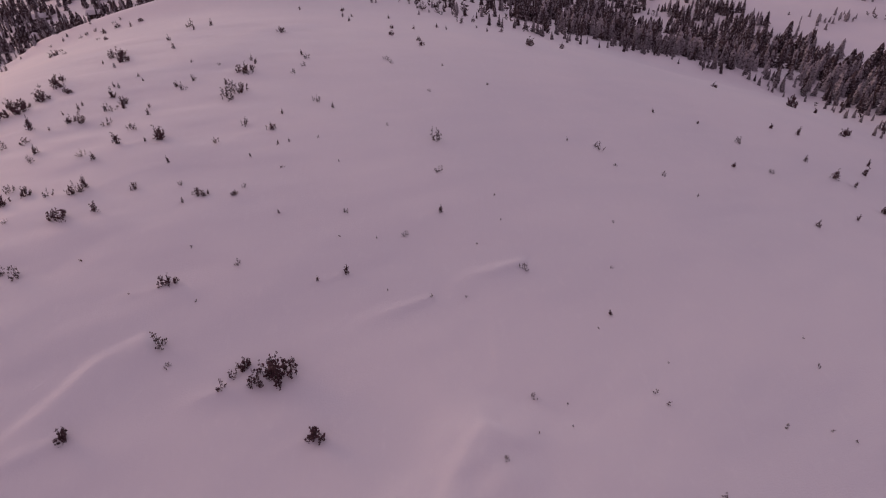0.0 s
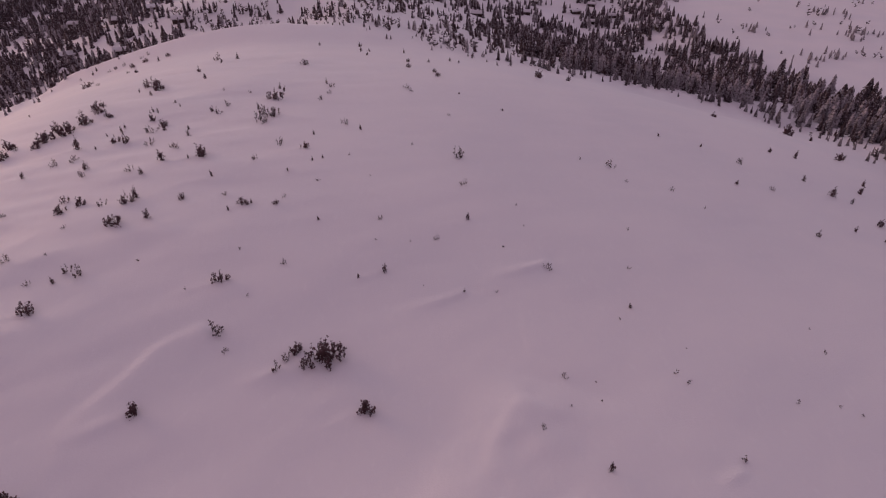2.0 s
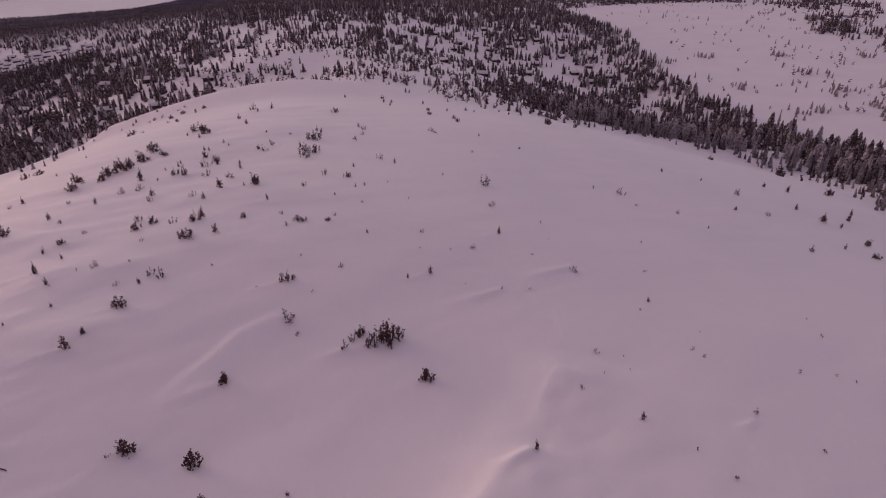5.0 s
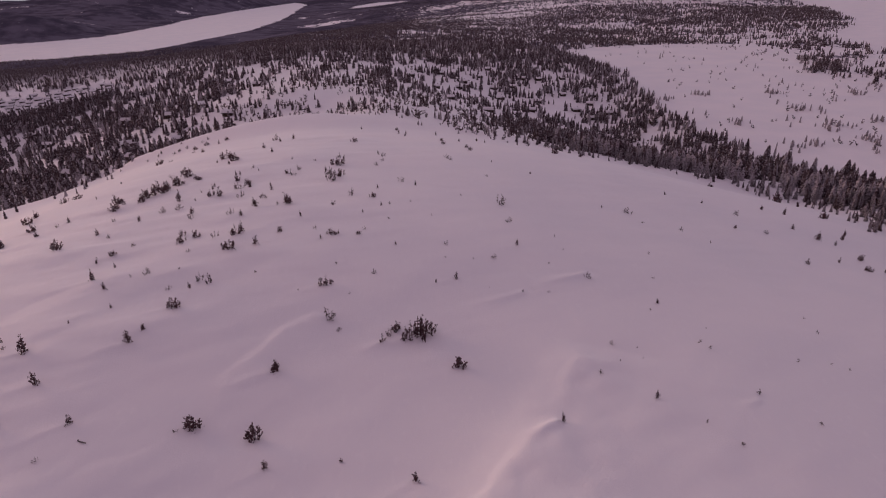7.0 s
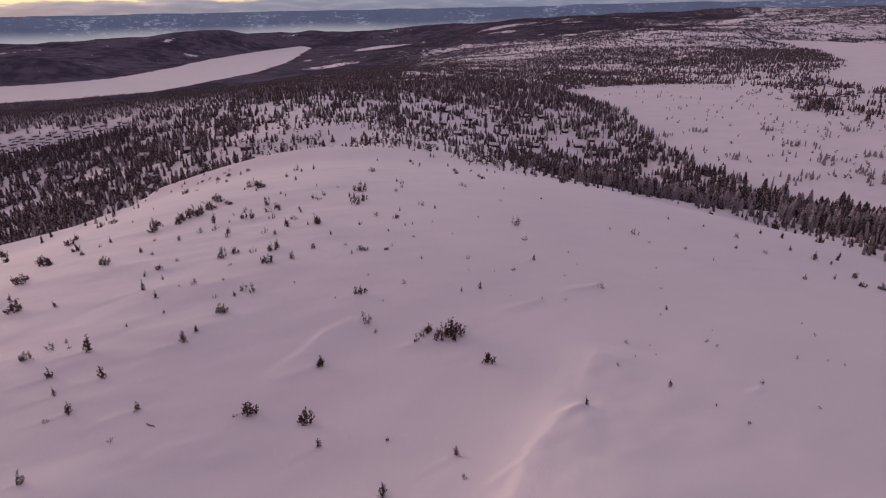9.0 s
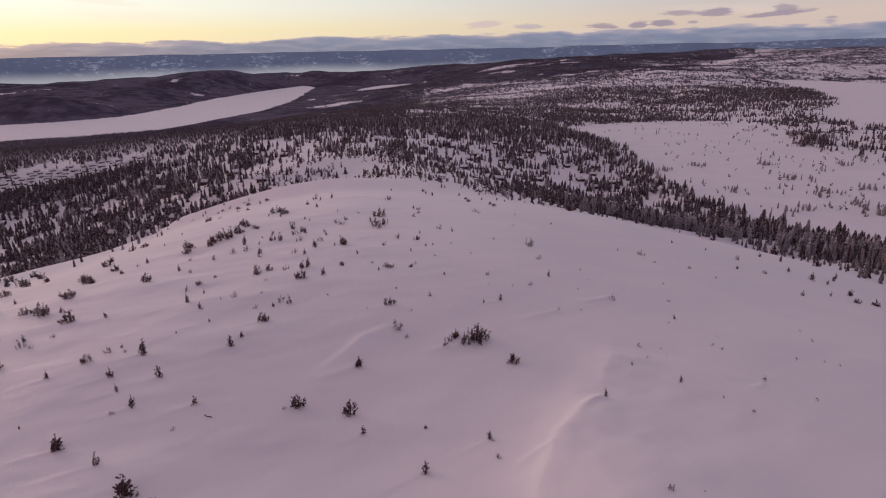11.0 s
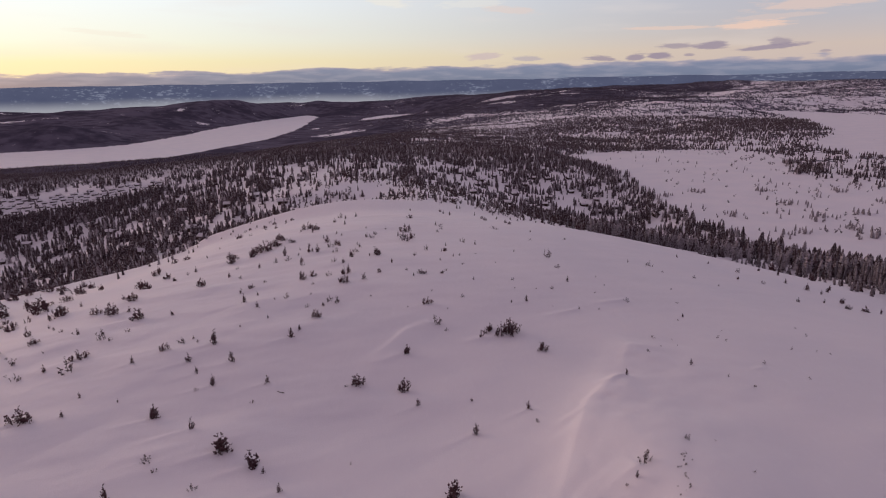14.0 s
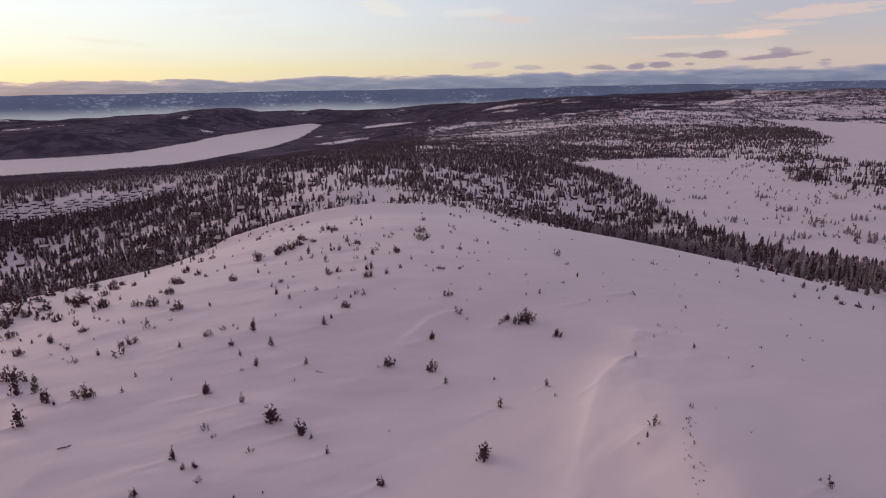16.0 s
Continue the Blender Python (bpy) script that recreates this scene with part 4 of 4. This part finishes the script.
# ---------------------------------------------------------------- growth on the bald hill
def tuft(rng, x, y, z, size, up=1.0):
    """A finger of needles that points up and out, with a shorter one beside it."""
    pieces = []
    a = rng.random() * 6.28
    for k in range(2):
        s = size * rng.uniform(0.75, 1.3) * (1.0 - 0.3 * k)
        out = s * rng.uniform(0.35, 1.0)
        pieces.append(spray(rng, (x, y, z - 0.2 * s), (x + out * math.cos(a), y + out * math.sin(a), z + up * s * rng.uniform(0.2, 0.9)), s * rng.uniform(0.36, 0.50), 0.0))
        a += rng.uniform(1.6, 3.6)
    return join(*pieces)


def stems_and_tufts(seed, stems, spread, tufts, size, lean=0.0, low=0.15):
    """Leaders that stand close on a long, uneven footprint, and the tufts along them, one metre high."""
    rng = random.Random(seed)
    wood, green = [], []
    for s in range(stems):
        a = rng.random() * 6.28
        away = math.sqrt((s + 0.3 * rng.random()) / stems) if s else 0.0
        bx, by = spread * away * math.cos(a), 0.6 * spread * away * math.sin(a)
        top = (0.98 if s == 0 else rng.uniform(0.4, 1.0) * (1 - 0.35 * away))
        tip = (bx * 1.25 + lean * top + rng.gauss(0, 0.06), by * 1.35 + rng.gauss(0, 0.06), top)
        pts = []
        for k in range(5):
            t = k / 4
            if k == 0:
                pts.append((0.0, 0.0, -0.4))
                continue
            pts.append((bx + (tip[0] - bx) * t * t + rng.uniform(-0.012, 0.012), by + (tip[1] - by) * t * t + rng.uniform(-0.012, 0.012), -0.10 + (top + 0.10) * t * (k > 1)))
        wood.append(taper(rng, pts, [0.022, 0.018, 0.014, 0.010, 0.004], 5))
        for n in range(tufts):
            t = low + (1 - low) * (n + rng.random()) / tufts
            k = min(3, int(t * 4))
            f = t * 4 - k
            p = [pts[k][i] * (1 - f) + pts[k + 1][i] * f for i in range(3)]
            off = 1.35 * size * rng.uniform(0.1, 1.0) * (1.2 - 0.8 * t)
            b = rng.random() * 6.28
            q = (p[0] + off * math.cos(b), p[1] + off * math.sin(b), p[2] + 0.02)
            if n % 3 == 0 and p[2] > 0.08:
                wood.append(taper(rng, [tuple(p), q], [0.007, 0.003], 4))
            green.append(tuft(rng, q[0], q[1], q[2], size * (1.15 - 0.5 * t)))
    return join(*wood), join(*green)


def dwarf_spruce(seed, slim):
    """A stunted, wind-torn spruce with gaps on the weather side."""
    rng = random.Random(seed)
    lean = rng.uniform(-0.12, 0.12)
    wood = [taper(rng, [(0, 0, -0.1), (0.3 * lean, 0, 0.35), (lean, 0.02, 0.97)], [0.035, 0.022, 0.006], 6)]
    green = []
    for k in range(46):
        h = 0.06 + 0.90 * (k + rng.random()) / 46
        a = rng.random() * 6.28
        lump = 0.55 + 0.45 * math.sin(h * 17 + seed) * math.sin(h * 7 + 2 * seed)
        if math.cos(a - 1.0) > 0.55 and rng.random() < 0.7:
            continue
        reach = slim * (1.15 - h) ** 0.45 * rng.uniform(0.45, 1.15) * (0.45 + 0.75 * lump)
        x0 = lean * h * h
        tip = (x0 + reach * math.cos(a), reach * math.sin(a), h + rng.uniform(-0.03, 0.08))
        if k % 3 == 0:
            wood.append(taper(rng, [(x0, 0, h), (x0 + 0.7 * reach * math.cos(a), 0.7 * reach * math.sin(a), h)], [0.010, 0.004], 4))
        green.append(spray(rng, (x0 + 0.15 * reach * math.cos(a), 0.15 * reach * math.sin(a), h), tip, reach * rng.uniform(0.25, 0.45), 0.02))
    green.append(spray(rng, (lean, 0, 0.86), (lean * 1.1, 0, 1.02), 0.035, 0))
    return join(*wood), join(*green)


def growth_model(kind, seed):
    """One plant, a metre high, as an Empty at its root with its wood and its crown."""
    if kind == "bush":
        wood, green = stems_and_tufts(seed, 13, 0.70, 11, 0.165, 0.08, 0.04)
        name, label, cat, mat, group = "dwarf_bush", "dense dark dwarf spruce bush half buried in snow", "bush", DWARF, "bushes on the bald hill"
    elif kind == "sapling":
        wood, green = stems_and_tufts(seed, 5, 0.20, 13, 0.145, 0.03 * (seed % 5 - 2), 0.04)
        name, label, cat, mat, group = "spruce_sapling", "stunted dark spruce sapling standing in wind-packed snow", "sapling", DWARF, "saplings on the bald hill"
    elif kind == "clump":
        wood, green = stems_and_tufts(seed, 9, 0.40, 13, 0.175, 0.05, 0.05)
        name, label, cat, mat, group = "dwarf_spruce", "compact dark dwarf spruce with a ragged rounded crown", "bush", DWARF, "dwarf spruces on the bald hill"
    elif kind == "twiggy":
        wood, green = stems_and_tufts(seed, 7, 0.62, 8, 0.145, 0.1, 0.08)
        name, label, cat, mat, group = "birch_shrub", "sparse twiggy birch shrub poking through the snow", "shrub", TWIGS, "birch shrubs on the bald hill"
    else:
        wood, green = stems_and_tufts(seed, 2, 0.5, 3, 0.42, 0.25, 0.4)
        name, label, cat, mat, group = "twig_tip", "dark twig tip that shows above the snow", "twig", TWIGS, "twig tips on the bald hill"
    root = new(name)
    tagged(root, label, cat, group)
    part("branchwork", mesh_from_arrays("branchwork", *wood, BARK), root)
    part("crown", mesh_from_arrays("crown", *green, mat), root)
    return root


def set_growth(kind, rows, variants, seed):
    rng = random.Random(seed)
    models = [growth_model(kind, seed + 10 * k) for k in range(variants)]
    used = set()
    for n, (x, y, h) in enumerate(rows):
        k = n % variants
        wide = rng.uniform(0.85, 1.2)
        m = pose(x, y, float(ground_z(x, y)), rng.gauss(0, 4), rng.gauss(0, 4), rng.uniform(0, 360))
        thing = models[k] if k not in used else copy_thing(models[k], m)
        used.add(k)
        thing.matrix_basis = m @ Matrix.Diagonal((h * wide, h * wide, h, 1))


LOW_AND_WIDE = BUSHES_A + BUSHES_B + BUSHES_C + BUSHES_D + BUSHES_E
set_growth("clump", [row for row in LOW_AND_WIDE if row[1] < 126 and row[0] > -56 or row[0] > 40], 5, 21)
set_growth("bush", [row for row in LOW_AND_WIDE if not (row[1] < 126 and row[0] > -56 or row[0] > 40)], 6, 11)
set_growth("sapling", SAPLINGS_A + SAPLINGS_B + SAPLINGS_C + SAPLINGS_D + SAPLINGS_E + SAPLINGS_F, 6, 12)
set_growth("twiggy", TWIGGY_A + TWIGGY_B + TWIGGY_C + TWIGGY_D, 5, 13)
set_growth("tip", TIPS_A + TIPS_B, 3, 14)


def big_thicket():
    """The largest thicket on the hill, wider than high, with loose leaders beside it."""
    rng = random.Random(77)
    root = new("spruce_thicket")
    tagged(root, "wide dark thicket of dwarf spruce with ragged upright leaders", "thicket")
    root.matrix_basis = pose(13.7, 118.6, float(ground_z(13.7, 118.6)))
    for k in range(12):
        wood, green = stems_and_tufts(200 + k, 6, 0.5, 9, 0.14, 0.04, 0.05) if k % 3 else stems_and_tufts(300 + k, 4, 0.2, 10, 0.13, 0.05, 0.04) if k else dwarf_spruce(300 + k, 0.3)
        a = rng.random() * 6.28 if k < 10 else 3.1 + 0.35 * (k - 10)
        r = (0.0, 0.7, 0.8, 0.9, 1.1, 1.0, 1.5, 1.9, 2.3, 1.4, 3.4, 4.2)[k]
        h = (3.5, 3.1, 3.3, 2.9, 2.8, 2.4, 1.9, 1.7, 1.3, 2.0, 1.4, 1.4)[k]
        px, py = r * math.cos(a) * 1.4 - 0.3 * (k > 5), 1.1 * r * math.sin(a)
        z = float(ground_z(13.7 + px, 118.6 + py)) - root.matrix_basis.translation.z
        m = pose(px, py, z, 0, 0, 40 * k) @ Matrix.Diagonal((h, h, h, 1))
        stems = part("branchwork", mesh_from_arrays("branchwork", *wood, BARK), root, "", m)
        part("crown", mesh_from_arrays("crown", *green, DWARF), stems)


big_thicket()


def heath_tips():
    """The line of heather tips that the wind has laid bare along the ridge."""
    rng = random.Random(5)
    base = [growth_model("tip", 400), growth_model("tip", 410)]
    used = set()
    for n in range(34):
        t = (n + rng.random()) / 34
        x, y = 31.4 - 4.2 * t + rng.gauss(0, 0.7), 69.5 - 17 * t + rng.gauss(0, 0.5)
        h = rng.uniform(0.2, 0.42)
        m = pose(x, y, float(ground_z(x, y)), 0, 0, rng.uniform(0, 360))
        thing = base[n % 2] if n % 2 not in used else copy_thing(base[n % 2], m)
        used.add(n % 2)
        thing.matrix_basis = m @ Matrix.Diagonal((h, h, h, 1))


heath_tips()


def fallen_branch(x, y, length, turn):
    rng = random.Random(int(x))
    z = float(ground_z(x, y))
    thing = new("fallen_branch")
    tagged(thing, "dark fallen branch lying on the snow", "branch")
    thing.matrix_basis = pose(x, y, z, 0, 0, turn)
    v, f = taper(rng, [(0, 0, -0.5), (0.04, 0.02, -0.1), (0.0, 0.06, 0.2), (0.1, 0.08, 0.5)], [0.05, 0.045, 0.035, 0.015], 6)
    v = np.stack([v[:, 2], v[:, 1], v[:, 0] + 0.04], -1) * length
    part("limb", mesh_from_arrays("limb", v, f, BARK), thing)
    v, f = join(*[tuft(rng, 0.15 * k * length, 0.05 * length, 0.06 * length, 0.16 * length) for k in range(-1, 4)])
    part("side_twigs", mesh_from_arrays("side_twigs", v, f, TWIGS), thing)


fallen_branch(-65.8, 73.9, 1.9, 20)
fallen_branch(-29.2, 97.5, 1.3, 160)


# ---------------------------------------------------------------- cabins among the trees
def box(x0, y0, z0, x1, y1, z1):
    v = np.array([(x, y, z) for z in (z0, z1) for y in (y0, y1) for x in (x0, x1)], float)
    f = np.array([(0, 2, 1), (1, 2, 3), (4, 5, 6), (5, 7, 6), (0, 1, 4), (1, 5, 4), (2, 6, 3), (3, 6, 7), (0, 4, 2), (2, 4, 6), (1, 3, 5), (3, 7, 5)])
    return v, f


def gable(x0, x1, y0, y1, eave, ridge, thick):
    """Both slopes of a roof along x, as one thick folded slab."""
    ym = (y0 + y1) / 2
    ring = [(y0, eave), (ym, ridge), (y1, eave), (y1, eave + thick), (ym, ridge + thick), (y0, eave + thick)]
    v = np.array([(x, y, z) for x in (x0, x1) for y, z in ring], float)
    f = []
    for k in range(6):
        a, b = k, (k + 1) % 6
        f += [(a, b, a + 6), (b, b + 6, a + 6)]
    for s in (0, 6):
        quads = [(0, 1, 4, 5), (1, 2, 3, 4)]
        for q in quads:
            f += [(s + q[0], s + q[1], s + q[2]), (s + q[0], s + q[2], s + q[3])]
    return v, np.array(f)


def cabin_model(seed, long, deep, wall):
    ridge = wall + deep * 0.27
    root = new("cabin")
    tagged(root, "dark timber cabin under thick roof snow among spruces", "cabin", "cabins below the hill")
    hl, hd = long / 2, deep / 2
    v, f = box(-hl, -hd, -1.2, hl, hd, wall)
    tri = np.array([(-hl, -hd, wall), (-hl, hd, wall), (-hl, 0, ridge), (hl, -hd, wall), (hl, hd, wall), (hl, 0, ridge)])
    walls = part("wall", mesh_from_arrays("wall", *join((v, f), (tri, np.array([(0, 2, 1), (3, 4, 5)]))), LOGS), root)
    roof = part("roof", mesh_from_arrays("roof", *gable(-hl - 0.7, hl + 0.7, -hd - 0.7, hd + 0.7, wall - 0.32, ridge + 0.05, 0.16), LOGS), root)
    part("snow_cover", mesh_from_arrays("snow_cover", *gable(-hl - 0.6, hl + 0.6, -hd - 0.62, hd + 0.62, wall - 0.12, ridge + 0.23, 0.38), SNOW), roof, "thick layer of roof snow")
    part("chimney", mesh_from_arrays("chimney", *box(hl * 0.3, -0.3, wall, hl * 0.3 + 0.6, 0.3, ridge + 1.1), STONE), roof, "grey stone chimney")
    part("door", mesh_from_arrays("door", *box(-0.5, -hd - 0.06, 0.0, 0.45, -hd + 0.05, 2.05), TRIM), walls, "grey plank door")
    for x in (-hl * 0.6, hl * 0.55):
        win = part("window", mesh_from_arrays("window", *box(x - 0.62, -hd - 0.05, 0.85, x + 0.62, -hd + 0.05, 2.0), TRIM), walls, "pale window frame")
    for x in (-hl * 0.6, hl * 0.55):
        part("pane", mesh_from_arrays("pane", *box(x - 0.5, -hd - 0.075, 0.97, x + 0.5, -hd - 0.045, 1.88), PANE), walls, "dark glass pane")
    return root


# x, y, turn
CABINS = [(-97, 365, 5), (-218, 404, 20), (-269, 460, 35), (-165, 325, -15), (-229, 319, 10), (-149, 355, 30), (-127, 315, -20), (-112, 332, 15), (-189, 437, 0), (-140, 497, 25),
          (-105, 451, -10), (-125, 401, 40), (-301, 429, 10), (-261, 406, -25), (124, 538, 15), (131, 517, -8), (170, 485, 5), (106, 629, 30), (60, 572, -15), (121, 583, 20),
          (148, 587, -30), (-220, 481, 5), (-238, 457, -12), (34, 576, 10), (85, 653, 0), (-297, 395, 22), (-240, 430, -5), (-140, 393, 12),
          (22, 470, 12), (48, 455, -20), (70, 480, 8), (40, 505, 25), (84, 512, -12), (104, 492, 18), (12, 520, -8), (62, 535, 14), (95, 550, -25), (30, 545, 6),
          (-10, 560, 20), (78, 590, -6), (50, 610, 16), (110, 605, 10), (140, 560, -18), (16, 600, 28), (90, 625, -14), (60, 650, 5), (130, 640, 22), (150, 530, -10)]


def build_cabins():
    models = [cabin_model(1, 7.6, 5.4, 2.15), cabin_model(2, 6.6, 5.0, 2.1), cabin_model(3, 9.0, 5.6, 2.2)]
    for n, (x, y, turn) in enumerate(CABINS):
        m = pose(x, y, float(ground_z(x, y)) + 0.25, 0, 0, turn)
        thing = models[n] if n < 3 else copy_thing(models[n % 3], m)
        thing.matrix_basis = m @ Matrix.Diagonal((0.72, 0.72, 0.72, 1))

    # the village on the plain west of the hill, in uneven rows along the slope
    rng = random.Random(31)
    count, taken = 0, []
    for row in range(8):
        for k in range(21):
            t = (k + rng.uniform(-0.3, 0.3)) / 20
            x = -366 + 112 * t - 3.6 * row * (1 - 0.5 * t) + rng.uniform(-2.6, 2.6)
            y = 486 + 58 * t + 5.4 * row * (1 - 0.35 * t) + rng.uniform(-2.6, 2.6)
            if rng.random() < 0.10 or any(math.hypot(x - p, y - q) < 5.4 for p, q in taken):
                continue
            taken.append((x, y))
            m = pose(x, y, float(ground_z(x, y)) - 0.35, 0, 0, 30 + rng.uniform(-14, 14))
            hut = copy_thing(models[count % 3], m)
            hut.matrix_basis = m @ Matrix.Diagonal((0.56, 0.56, 0.56, 1))
            count += 1


build_cabins()


# ---------------------------------------------------------------- the ridge across the far valley, blue haze and foot mist painted on
def backdrop_material():
    k = Mat("far_ridge_painted_haze", 1.0, 0.0)
    high = k.t.nodes.new("ShaderNodeSeparateXYZ")
    k.t.links.new(k.place(), high.inputs[0])
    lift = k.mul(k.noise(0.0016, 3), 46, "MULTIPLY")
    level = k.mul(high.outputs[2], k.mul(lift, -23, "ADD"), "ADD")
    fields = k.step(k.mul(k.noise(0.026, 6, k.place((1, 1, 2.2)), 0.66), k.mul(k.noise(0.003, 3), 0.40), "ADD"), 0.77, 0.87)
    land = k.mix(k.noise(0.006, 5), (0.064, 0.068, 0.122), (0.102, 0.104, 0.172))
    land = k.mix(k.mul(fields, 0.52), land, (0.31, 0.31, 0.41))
    # mist is painted as a paler colour towards the foot
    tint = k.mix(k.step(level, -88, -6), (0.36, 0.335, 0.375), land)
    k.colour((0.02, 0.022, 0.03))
    # the ridge glows by itself, in place of hazy air lit before it
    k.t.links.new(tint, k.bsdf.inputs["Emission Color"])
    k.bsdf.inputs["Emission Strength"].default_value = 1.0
    return k.m


def build_backdrop():
    az = np.radians(np.arange(-62, 62.01, 0.25))
    rr = np.linspace(4380, 4860, 26)
    r, a = np.meshgrid(rr, az, indexing="ij")
    x, y = 10 + r * np.sin(a), 20 + r * np.cos(a)
    t = (r - rr[0]) / (rr[-1] - rr[0])
    crest = 66 + 26 * (fbm(a * 9, a * 0 + 0.5, 61, 4) - 0.5)
    z = -125 + (crest + 125) * smooth(0, 1, t) + 22 * (fbm(x / 260, y / 260, 63) - 0.5) * (1 - t)
    nr, na = x.shape
    i, j = np.meshgrid(np.arange(nr - 1), np.arange(na - 1), indexing="ij")
    p = i * na + j
    tris = np.concatenate([np.stack([p, p + 1, p + na], -1).reshape(-1, 3), np.stack([p + 1, p + na + 1, p + na], -1).reshape(-1, 3)])
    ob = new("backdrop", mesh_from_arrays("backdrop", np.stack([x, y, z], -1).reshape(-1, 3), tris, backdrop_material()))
    tagged(ob, "far wooded ridge with snowy fields, blue haze and mist painted in", "backdrop", kind="structure")


build_backdrop()
